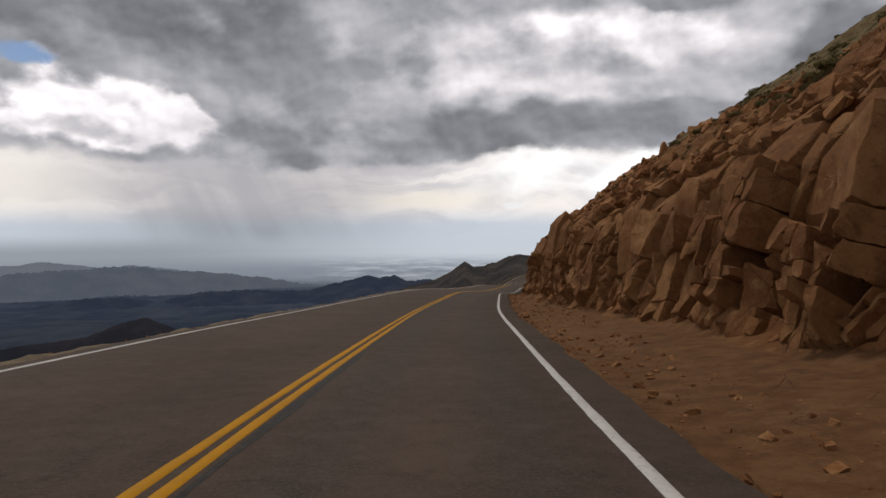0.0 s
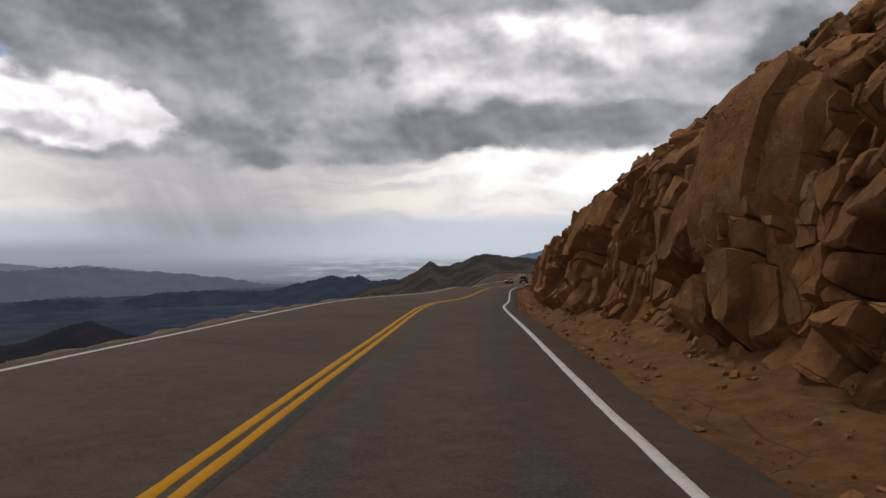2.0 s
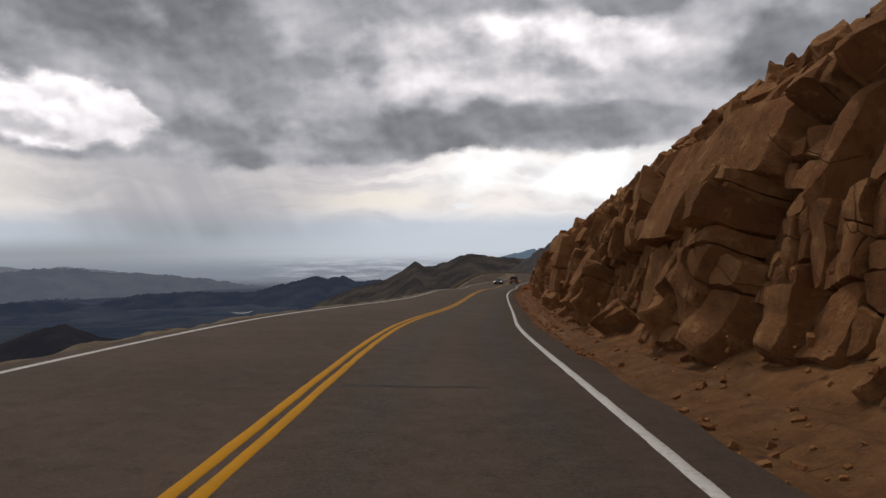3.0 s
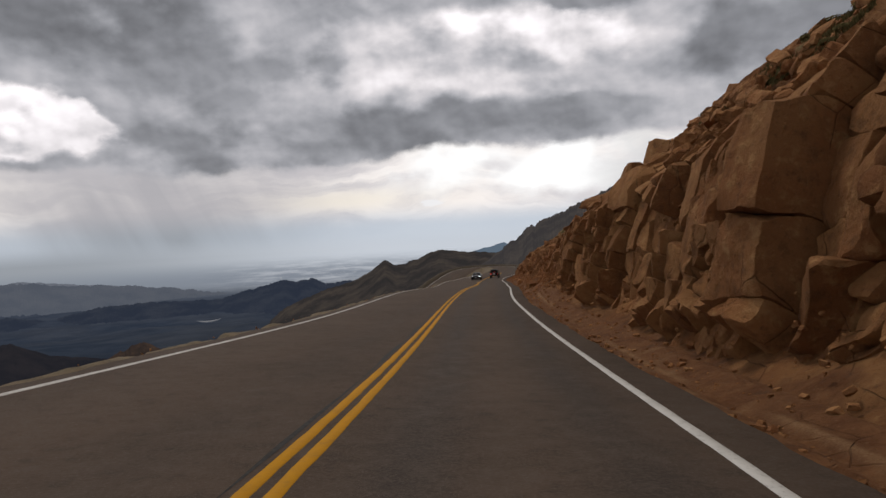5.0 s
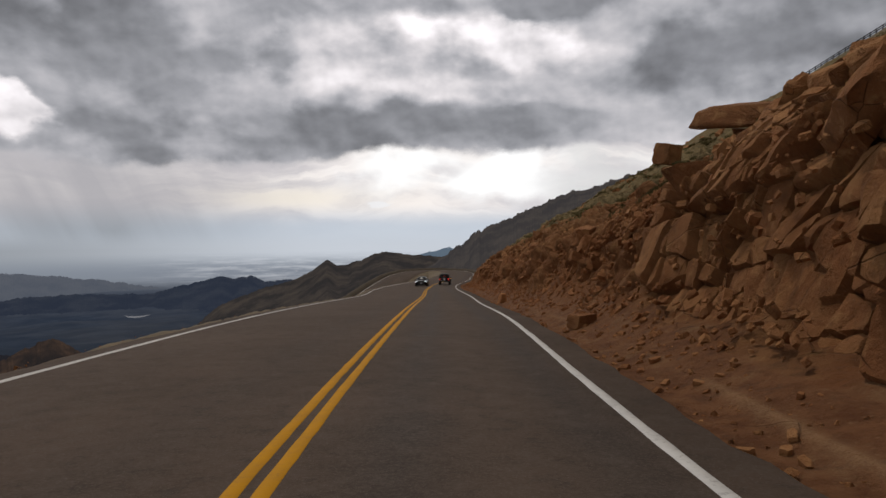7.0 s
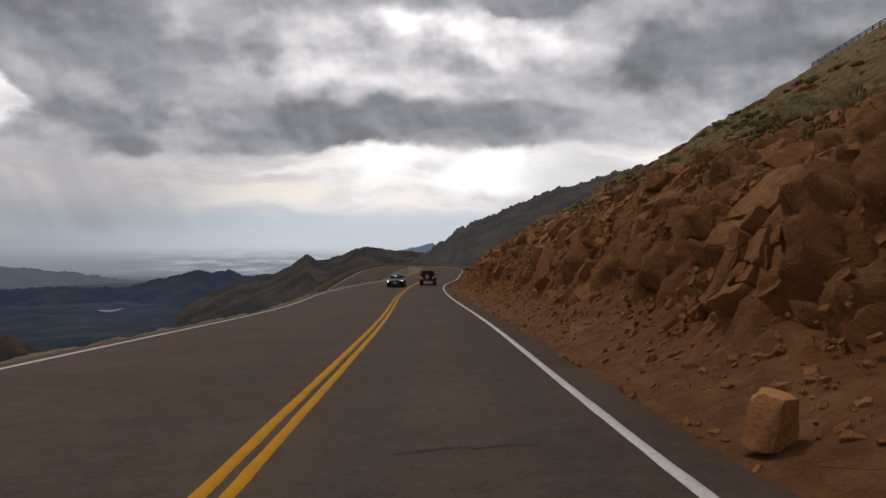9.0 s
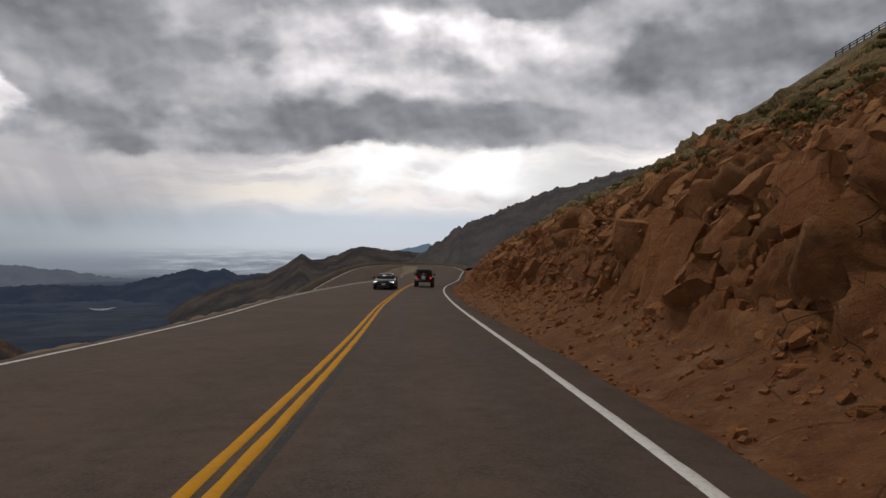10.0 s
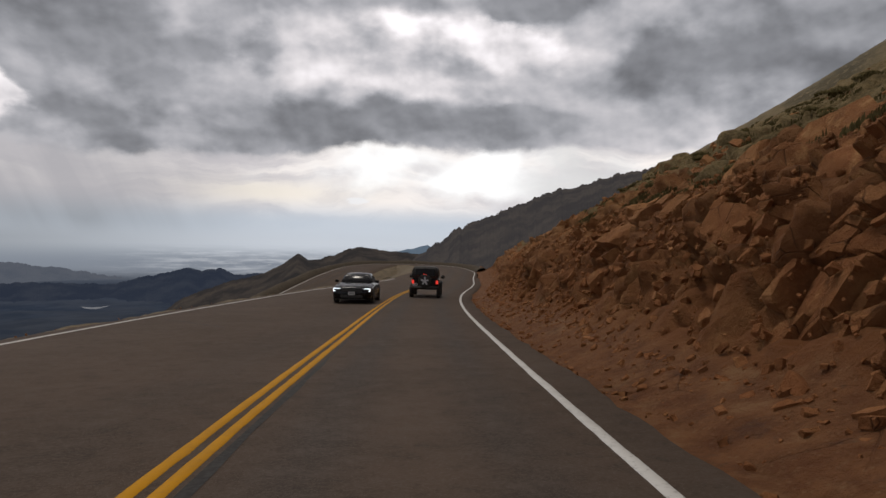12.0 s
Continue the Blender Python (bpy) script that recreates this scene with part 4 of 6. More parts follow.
def hill_frame(s, d):
    """A place on the undisturbed hillside, and the ways along the road, up the slope and out of it."""
    s, d = np.atleast_1d(np.asarray(s, float)), np.atleast_1d(np.asarray(d, float))

    def at(s_, d_):
        p, r, up = road_frame(s_)
        return p + r * (RIGHT(s_)[:, 0] + d_)[:, None] + up * slope_profile(s_, d_)[:, None]

    p = at(s, d)
    along, rise = at(s + 0.4, d) - at(s - 0.4, d), at(s, d + 0.25) - at(s, d - 0.25)
    along /= np.linalg.norm(along, axis=1)[:, None]
    out = np.cross(rise, -along)
    out /= np.linalg.norm(out, axis=1)[:, None]
    out = np.where(out[:, 2:] < 0, -out, out)
    rise = np.cross(out, along)
    return p, along, rise, out


def hill_frames(places):
    """hill_frame for many places at once."""
    p, a, r, o = hill_frame([q[0] for q in places], [q[1] for q in places])
    return list(zip(p, a, r, o))


def block_matrix(p, along, rise, out, size, turn, proud):
    base = Matrix((along, rise, out)).transposed().to_4x4()
    e = Euler(turn).to_matrix().to_4x4()
    loc = Vector(p) + Vector(out) * proud
    return Matrix.Translation(loc) @ base @ e @ Matrix.Diagonal((*size, 1))


class Heap:
    """Many stones gathered into one mesh."""

    def __init__(self):
        self.v, self.f, self.n, self.cache = [], [], 0, {}

    def add(self, me, m):
        if me.name not in self.cache:
            co = np.empty(len(me.vertices) * 3, np.float32)
            me.vertices.foreach_get("co", co)
            tri = []
            for poly in me.polygons:
                vs = list(poly.vertices)
                tri += [(vs[0], vs[i], vs[i + 1]) for i in range(1, len(vs) - 1)]
            self.cache[me.name] = co.reshape(-1, 3), np.array(tri, np.int32)
        co, tri = self.cache[me.name]
        a = np.array(m)
        self.v.append(co @ a[:3, :3].T + a[:3, 3])
        self.f.append(tri + self.n)
        self.n += len(co)

    def done(self, name, mat, label, smooth, category="rocks", parent=None):
        ob = mesh_object(name, np.concatenate(self.v), np.concatenate(self.f), mat, smooth)
        ob.parent = parent
        return tagged(ob, label, kind="stuff") if parent else tagged(ob, label, category, kind="stuff")


# ---------------------------------------------------------------- the jointed granite face
T_STEP, F_STEP = 0.1, 0.25


def face_table():
    """Places and outward directions over the rock face, by distance along the road and length up the slope."""
    s = np.arange(-8, 212.01, F_STEP)
    sg, dg = np.meshgrid(s, np.linspace(1.5, 18, 700), indexing="ij")
    dg = dg + np.clip(SETBACK(s), 0, 3)
    h = slope_profile(sg, dg)
    arc = np.concatenate([np.zeros((len(s), 1)), np.cumsum(np.hypot(np.diff(dg, axis=1), np.diff(h, axis=1)), axis=1)], 1)
    t = np.arange(0, 13.01, T_STEP)
    dt = np.stack([np.interp(t, arc[i], dg[i]) for i in range(len(s))])
    ht = np.stack([np.interp(t, arc[i], h[i]) for i in range(len(s))])
    p, r, up = road_frame(s)
    pos = p[:, None] + r[:, None] * (RIGHT(s)[:, 0][:, None] + dt)[..., None] + up[:, None] * ht[..., None]
    gl, gh = np.gradient(dt, axis=1), np.gradient(ht, axis=1)
    for _ in range(3):
        for arr in (gl, gh):
            arr[:, 8:-8] = sum(arr[:, 8 + k : arr.shape[1] - 8 + k] for k in range(-8, 9)) / 17
            arr[4:-4] = sum(arr[4 + k : arr.shape[0] - 4 + k] for k in range(-4, 5)) / 9
    ln = np.hypot(gl, gh)
    out = r[:, None] * (-gh / ln)[..., None] + up[:, None] * (gl / ln)[..., None]
    return s[0], pos, out


FACE_S, FACE_P, FACE_O = face_table()


def on_face(q):
    """Rows of along, up the slope, out of it, to places in the world."""
    a = np.clip((q[:, 0] - FACE_S) / F_STEP, 0, FACE_P.shape[0] - 1.001)
    b = np.clip(q[:, 1] / T_STEP, 0, FACE_P.shape[1] - 1.001)
    i, j = a.astype(int), b.astype(int)
    u, w = (a - i)[:, None], (b - j)[:, None]

    def pick(tab):
        return (tab[i, j] * (1 - u) + tab[i + 1, j] * u) * (1 - w) + (tab[i, j + 1] * (1 - u) + tab[i + 1, j + 1] * u) * w

    return pick(FACE_P) + pick(FACE_O) * q[:, 2:3]


def clip_side(poly, px, py, nx, ny):
    """The part of a polygon on one side of a line."""
    out = []
    for (ax, ay), (bx, by) in zip(poly, poly[1:] + poly[:1]):
        da, db = (ax - px) * nx + (ay - py) * ny, (bx - px) * nx + (by - py) * ny
        if da <= 0:
            out.append((ax, ay))
        if da * db < 0:
            k = da / (da - db)
            out.append((ax + (bx - ax) * k, ay + (by - ay) * k))
    return out


# dark hollows under overhangs: along the road, up the face, half their width
HOLLOWS = [(36.8, 3.8, 0.55), (45.5, 3.4, 0.6), (39.0, 3.0, 0.4), (32.2, 2.2, 0.35), (50.7, 3.3, 0.5), (75.4, 2.4, 0.4), (80.5, 2.2, 0.35), (31.5, 2.9, 0.45), (99.8, 1.2, 0.3), (92.7, 2.9, 0.4), (139.7, 1.8, 0.35), (108.1, 2.1, 0.35), (110.8, 3.4, 0.3), (25.3, 2.6, 0.4), (10.6, 2.0, 0.35), (61.0, 2.8, 0.45), (68.0, 3.6, 0.4)]


def shatter(rng, poly, lift, tilt, done, level=0):
    """Break a piece of the face along joints until the blocks are small enough; they jut out or sit back together."""
    xs, ys = [p[0] for p in poly], [p[1] for p in poly]
    w, h = max(xs) - min(xs), max(ys) - min(ys)
    cx, cy = sum(xs) / len(xs), sum(ys) / len(ys)
    size = max(w, h)
    frac = noise.noise(Vector((cx * 0.16, cy * 0.28, 3.0))) + 0.6 * noise.noise(Vector((cx * 0.5, cy * 0.7, 9.0)))
    most = (3.0 if frac < 0.05 else 1.15) * rng.uniform(0.5, 1.3)
    if cx > 95:
        most = min(most, 1.9) * (0.85 if cx < 108 else 0.5 + 0.55 * max(0.0, min(1.0, rib_at(cx, cy) * 1.6)))
    if cy > 5.6:
        most = min(most, 1.7) * 0.6
    most = min(most, 0.45 + 0.75 * abs(cy - 0.1))
    if any(math.hypot(cx - a, cy - b) < w + 0.9 for a, b, w in HOLLOWS):
        most = min(most, 0.75)
    if size < max(most, 0.40):
        done.append((poly, cx, cy, size, lift, tilt))
        return
    if size > 1.0:
        k = min(size, 4.0)
        lift += rng.gauss(0, (0.095 if size > 1.5 else 0.06) * k)
        tilt = (tilt[0] * 0.75 + rng.gauss(0, 0.12), tilt[1] * 0.75 + rng.gauss(0, 0.12))
    ang = 0.0 if w * 1.5 > h else math.pi / 2
    ang += rng.gauss(0, 0.26) + (0.16 if ang == 0 else -0.06)
    nx, ny = math.cos(ang), math.sin(ang)
    px, py = cx + rng.uniform(-0.24, 0.24) * w, cy + rng.uniform(-0.24, 0.24) * h
    for sg in (1, -1):
        p = clip_side(poly, px, py, nx * sg, ny * sg)
        if len(p) >= 3:
            shatter(rng, p, lift, tilt, done, level + 1)


def joint_block(rng, poly, cx, cy, size, lift, tilt):
    """One granite block between its joints: rows of vertices and triangles on the face's own axes."""
    deep = 0.7 + 0.4 * size
    gap = rng.uniform(0.002, 0.012)
    lift = max(-0.38, min(0.5 if cy < 4.2 else 0.08, lift)) + rng.gauss(0, 0.022) + (rng.uniform(0.08, 0.3) if rng.random() < 0.07 else 0)
    if cy > 6.6:
        lift -= 0.12 * (cy - 6.6)
    if cy < 1.2:
        lift = min(lift, 0.05) - 0.35 * (1.2 - cy)
    tx, ty = tilt[0] + rng.gauss(0, 0.06), tilt[1] + rng.gauss(0, 0.06)
    bm = bmesh.new()
    low, top = [], []
    for x, y in poly:
        ln = math.hypot(x - cx, y - cy) + 1e-6
        k = max(0.6, 1 - gap / ln * 1.3)
        qx, qy = cx + (x - cx) * k, cy + (y - cy) * k
        low.append(bm.verts.new((qx, qy, -deep)))
        top.append(bm.verts.new((qx, qy, lift + tx * (qx - cx) + ty * (qy - cy))))
    for i in range(len(low)):
        j = (i + 1) % len(low)
        bm.faces.new((low[i], low[j], top[j], top[i]))
    bm.faces.new(top)
    mid = Vector((cx, cy, lift - 0.25 * size))
    for _ in range(rng.randint(3, 6)):
        nrm = Vector((rng.gauss(0, 1), rng.gauss(0, 1), 0.35 + abs(rng.gauss(0.3, 0.6)))).normalized()
        far = max((v.co - mid).dot(nrm) for v in bm.verts)
        cut = mid + nrm * far * rng.uniform(0.80, 0.97)
        res = bmesh.ops.bisect_plane(bm, geom=bm.verts[:] + bm.edges[:] + bm.faces[:], dist=1e-4, plane_co=cut, plane_no=nrm, clear_outer=True)
        edges = [e for e in res["geom_cut"] if isinstance(e, bmesh.types.BMEdge)]
        if len(edges) > 2:
            bmesh.ops.contextual_create(bm, geom=edges)
    bmesh.ops.remove_doubles(bm, verts=bm.verts, dist=0.015)
    bmesh.ops.triangulate(bm, faces=bm.faces)
    for lim in ((0.6, 0.3, 0.18) if cy < 4.2 and size > 0.6 and 8 < cx < 95 else (0.6, 0.3) if cy < 7 else (0.6,)):
        long_ = [e for e in bm.edges if e.calc_length() > lim and max(e.verts[0].co.z, e.verts[1].co.z) > lift - 0.5 * size - 0.25]
        if long_:
            bmesh.ops.subdivide_edges(bm, edges=long_, cuts=1)
            bmesh.ops.triangulate(bm, faces=[f for f in bm.faces if len(f.verts) > 3])
    if size > 0.45:
        bmesh.ops.smooth_vert(bm, verts=bm.verts, factor=0.3, use_axis_x=True, use_axis_y=True, use_axis_z=True)
    for v in bm.verts:
        c = v.co
        v.co = c + noise.noise_vector(c * 0.9) * 0.09 + noise.noise_vector(c * 2.4 + Vector((5, 0, 0))) * 0.05 + noise.noise_vector(c * 5.5) * 0.03 + noise.noise_vector(c * 11.0) * 0.014
    bm.verts.index_update()
    co = np.array([v.co[:] for v in bm.verts])
    tri = np.array([[v.index for v in f.verts] for f in bm.faces if len(f.verts) == 3], np.int32)
    bm.free()
    return co, tri


def sharp_shade(me, angle=30):
    me.polygons.foreach_set("use_smooth", np.full(len(me.polygons), True))
    me.set_sharp_from_angle(angle=radians(angle))


RIBS = [(112, 3.0, 3.5, 3.0), (127, 3.0, 6.0, 2.2), (136.5, 2.2, 3.2, 2.2), (151, 2.6, 3.4, 3.0), (163.5, 4.0, 2.4, 1.7), (172, 2.2, 5.4, 1.6), (182, 3.0, 3.0, 2.0)]


def rib_at(x, y):
    """How far bedrock stands out of the loose bank: along the road, up the slope."""
    k = noise.noise(Vector((x * 0.17, y * 0.10, 41.0))) + 0.5 * noise.noise(Vector((x * 0.5, y * 0.4, 43.0))) - 0.1
    return k + sum(0.55 * math.exp(-(((x - a) / wa) ** 2) - ((y - b) / wb) ** 2) for a, wa, b, wb in RIBS)


def make_blocks():
    rng = random.Random(11)
    blocks = []
    s = -4.0
    while s < 206:
        w = rng.uniform(3.0, 5.5)
        shatter(rng, [(s, 0.25), (s + w, 0.25), (s + w, 8.8), (s, 8.8)], rng.gauss(0, 0.10), (0.0, 0.0), blocks)
        s += w
    vs, fs, count, made = [], [], 0, 0
    for poly, cx, cy, size, lift, tilt in blocks:
        steep = float(STEEP([cx])[0, 0])
        if any(math.hypot(cx - a, (cy - b) / 1.15) < w for a, b, w in HOLLOWS):
            continue
        if any(abs(cx - a) < w * 1.6 and b + w < cy < b + w + 1.1 for a, b, w in HOLLOWS):
            lift += 0.28
        if rng.random() < (0.085 if size > 0.5 and cy > 1.5 else 0.5 if cy < 0.95 else 0.02) or (cy > 8.0 and rng.random() < 0.3):
            continue
        if steep < 0.7:
            rib = rib_at(cx, cy)
            if cx > 110 and (rib < -0.02 + 0.03 * max(0, cy - 5.0) + rng.uniform(-0.1, 0.1) or cy > 8.2):
                continue
            lift = min(lift, 0.2) - 0.18 + 0.5 * max(0.0, min(rib, 0.8))
        co, tri = joint_block(rng, poly, cx, cy, size, lift, tilt)
        if len(tri) < 6:
            continue
        co = on_face(co)
        if made < 300 and 10 < cx < 72 and cy < 7.0 and size > 0.62:
            me = bpy.data.meshes.new("boulder")
            mid = co.mean(0)
            me.from_pydata((co - mid).tolist(), [], tri.tolist())
            me.materials.append(BOULDER)
            sharp_shade(me)
            ob = new("boulder", me)
            ob.location = mid
            ob.parent = SLOPE_OB
            made += 1
        else:
            vs.append(co)
            fs.append(tri + count)
            count += len(co)
    ob = mesh_object("boulders", np.concatenate(vs), np.concatenate(fs), BOULDER, True)
    sharp_shade(ob.data)
    ob.parent = SLOPE_OB
    tagged(ob, "tight packed blocks of orange-brown granite", kind="stuff")


make_blocks()


SPIRE = rock_mesh(417, cuts=12, taper=0.30)


def make_landmarks():
    """The blocks that stand out: a pinnacle, a jutting slab, stones fallen beside the road."""
    for place_, size, turn, k in (
        ((14.9, 90.9, -3.75), (2.3, 2.0, 3.0), (0.10, 0.10, 0.5), "spire"), ((17.0, 91.7, -2.8), (2.2, 2.2, 2.7), (0.1, 0.2, 0.2), 9), ((15.5, 91.9, -4.3), (1.3, 1.5, 2.2), (0.0, -0.2, 0.9), "spire"),
        ((14.2, 89.7, -4.9), (1.1, 1.2, 1.5), (0.2, 0.2, 0.8), 7),
        ((22.2, 112.1, -2.9), (4.2, 2.6, 0.65), (0.10, -0.18, 0.45), 1), ((23.2, 112.5, -3.85), (2.7, 2.2, 1.5), (0.1, -0.1, 0.3), 6),
        ((24.6, 121.2, -3.0), (1.1, 0.95, 1.0), (0.1, 0.1, 0.4), 2),
        ((26.2, 151.0, -9.4), (1.1, 1.0, 1.2), (0.1, 0.1, 0.3), 3), ((25.35, 148.5, -10.1), (0.8, 0.75, 2.3), (-0.1, 0.42, 0.3), 11), ((25.75, 149.3, -9.85), (0.85, 0.7, 2.6), (0.0, 0.45, 0.2), 12),
        ((25.2, 147.6, -9.9), (0.9, 0.8, 2.4), (0.1, 0.40, 0.4), 13), ((26.4, 148.4, -8.7), (1.2, 1.3, 1.3), (0.2, 0.3, 0.9), 5),
        ((23.3, 137.1, -8.8), (1.0, 0.9, 1.0), (0.2, 0.2, 0.5), 0), ((24.0, 138.4, -8.3), (1.1, 0.8, 0.8), (0.1, 0.3, 1.1), 4), ((24.6, 137.6, -7.6), (1.2, 1.1, 0.9), (0.3, 0.1, 0.2), 10),
        ((23.9, 136.2, -7.9), (0.9, 1.0, 0.8), (0.1, 0.4, 0.7), 8), ((25.8, 140.3, -6.7), (1.5, 1.0, 0.7), (0.1, 0.2, 0.4), 6),
        ((31.1, 170.8, -10.6), (1.0, 1.0, 0.9), (0.2, 0.5, 0.4), 9), ((32.1, 172.1, -9.85), (1.5, 1.2, 0.8), (0.1, 0.5, 0.6), 2),
    ):
        ob = new("boulder", SPIRE if k == "spire" else BLOCKS[k])
        ob.matrix_world = Matrix.Translation(place_) @ Euler(turn).to_matrix().to_4x4() @ Matrix.Diagonal((*size, 1))
        ob.parent = SLOPE_OB


make_landmarks()


def make_scatter():
    rng = random.Random(23)
    heap, small = Heap(), Heap()
    made = 0
    # stones stuck in the loose bank, in patches and ledges
    spots = [(rng.uniform(96, 238), 1.7 + 8.6 * rng.random() ** 0.9) for _ in range(13000)]
    for (s, d), (p, a, r, o) in zip(spots, hill_frames(spots)):
        steep = float(STEEP([s])[0, 0])
        clump = noise.noise(Vector((s * 0.20, d * 0.42, 2.0))) + 0.5 * noise.noise(Vector((s * 0.6, d * 0.9, 7.0)))
        if clump < rng.uniform(-0.45, 0.35) or rng.random() < steep * 0.8 or rib_at(s, d - 1.5) > rng.uniform(0.1, 0.4):
            continue
        if rng.random() < (0.5 if d > 5.8 else 0.3 if d < 3.0 else 0.0):
            continue
        z = 0.05 + 0.24 * rng.random() ** 3.0 + max(0, clump) * 0.5 * rng.random() ** 3
        if d < 2.6:
            z *= 0.7
        if 3.5 < d < 7.5 and rng.random() < 0.055:
            z = rng.uniform(0.4, 1.1)
        if d > 7.5:
            z = min(z, 0.42)
        flat = 0.72 if d > 3.8 else 1.0
        size = (z * rng.uniform(0.9, 1.8), z * rng.uniform(0.6, 1.3), z * rng.uniform(0.6, 1.1) * flat)
        m = block_matrix(p, a, r, o, size, (rng.gauss(-0.1 - 0.3 * (1 - flat), 0.3), rng.gauss(0, 0.35), rng.gauss(0, 0.5)), z * rng.uniform(-0.42, 0.05))
        me = rng.choice(STONES) if z > 0.42 else rng.choice(CHIPS)
        if z > 0.36 and d < 6 and made < 290:
            ob = new("stone", me)
            ob.matrix_world = m
            ob.parent = SLOPE_OB
            made += 1
        else:
            heap.add(me, m)
    # chips on the grit at the foot and on the shoulder
    spots = [(rng.uniform(-4, 205), 0.62 + 2.1 * rng.random() ** 1.3) for _ in range(5200)]
    for (s, d), (p, a, r, o) in zip(spots, hill_frames(spots)):
        if noise.noise(Vector((s * 0.35, d * 1.2, 4.0))) < rng.uniform(-0.6, 0.3):
            continue
        z = 0.025 + 0.10 * rng.random() ** 3.2
        m = block_matrix(p, a, r, o, (z * 1.5, z, z * 0.8), (rng.gauss(0, 0.4), rng.gauss(0, 0.4), rng.uniform(0, 6)), z * 0.1)
        small.add(rng.choice(CHIPS if z > 0.1 else GRIT), m)
    # gravel and broken stone all over the loose bank
    spots = [(rng.uniform(104, 225), 1.6 + 6.5 * rng.random()) for _ in range(11000)]
    for (s, d), (p, a, r, o) in zip(spots, hill_frames(spots)):
        z = 0.035 + 0.13 * rng.random() ** 2.5
        m = block_matrix(p, a, r, o, (z * rng.uniform(1.0, 2.0), z * rng.uniform(0.8, 1.3), z * 0.8), (rng.gauss(0, 0.4), rng.gauss(0, 0.4), rng.uniform(0, 6)), z * rng.uniform(-0.3, 0.15))
        small.add(rng.choice(CHIPS if z > 0.1 else GRIT), m)
    # weathered ledges along the top of the cut
    spots = [(rng.uniform(-4, 112), 4.4 + 5.5 * rng.random() ** 1.2) for _ in range(3000)]
    spots = [(s, d + float(SETBACK([s])[0, 0])) for s, d in spots]
    for (s, d), (p, a, r, o) in zip(spots, hill_frames(spots)):
        if noise.noise(Vector((s * 0.3, d * 0.5, 61.0))) < rng.uniform(-0.4, 0.25):
            continue
        z = 0.12 + 0.62 * rng.random() ** 2.4
        m = block_matrix(p, a, r, o, (z * rng.uniform(1.0, 1.9), z * rng.uniform(0.8, 1.3), z * rng.uniform(0.5, 0.9)), (rng.gauss(-0.15, 0.25), rng.gauss(0, 0.25), rng.gauss(0, 0.5)), z * rng.uniform(-0.1, 0.25))
        heap.add(rng.choice(STONES) if z > 0.4 else rng.choice(CHIPS), m)
    heap.done("stones", TAN_STONE, "broken brown stones bedded in red grit", False, parent=SLOPE_OB)
    # upper hillside
    spots = [(rng.uniform(-6, 235), 7.5 + 34 * rng.random() ** 1.5) for _ in range(1800)]
    for (s, d), (p, a, r, o) in zip(spots, hill_frames(spots)):
        z = 0.10 + 0.45 * rng.random() ** 3
        m = block_matrix(p, a, r, o, (z * rng.uniform(0.8, 1.7), z, z * rng.uniform(0.5, 1.0)), (rng.gauss(0, 0.3), rng.gauss(0, 0.3), rng.uniform(0, 6)), z * rng.uniform(-0.1, 0.25))
        small.add(rng.choice(CHIPS if z > 0.2 else GRIT), m)
    # pebbles on the open verge
    for _ in range(500):
        s, d = rng.uniform(0, 205), rng.uniform(0.5, 1.3)
        z = 0.015 + 0.035 * rng.random() ** 3
        q, rr, up = road_frame([s])
        loc = q[0] - rr[0] * (float(LEFT([s])[0, 0]) + d) + up[0] * -0.10
        m = Matrix.Translation(loc) @ Euler((rng.uniform(0, 6), rng.uniform(0, 6), rng.uniform(0, 6))).to_matrix().to_4x4() @ Matrix.Diagonal((z * 1.4, z, z, 1))
        small.add(rng.choice(CHIPS if z > 0.2 else GRIT), m)
    small.done("rubble", TAN_STONE, "small stones scattered over grit and turf", False, "rubble")


make_scatter()


def loose_stone(place_, size, turn, k, label):
    ob = new("stone", BLOCKS[k])
    ob.matrix_world = Matrix.Translation(place_) @ Euler(turn).to_matrix().to_4x4() @ Matrix.Diagonal((*size, 1))
    return tagged(ob, label, "stone", "stones fallen beside the road")


def on_foot(s, d, lift):
    p, _, _, o = (x[0] for x in hill_frame(s, d))
    return Vector(p) + Vector(o) * lift


loose_stone(on_foot(111.9, 1.45, 0.1), (0.75, 0.45, 0.38), (0, 0, 0.4), 2, "lone brown stone on the grit beside the road")
loose_stone(on_foot(26.3, 0.95, 0.04), (0.62, 0.24, 0.16), (0, 0.05, 1.3), 4, "flat dark stone lying at the pavement edge")
loose_stone(on_foot(28.0, 1.0, 0.03), (0.42, 0.2, 0.12), (0, 0, 1.0), 6, "small dark stone lying at the pavement edge")
loose_stone((18.98, 127.5, -9.8), (0.38, 0.40, 0.62), (0.08, 0.1, 0.25), 8, "pale square-cut stone bedded in red grit").data = rock_mesh(108, mat=PALE_STONE)


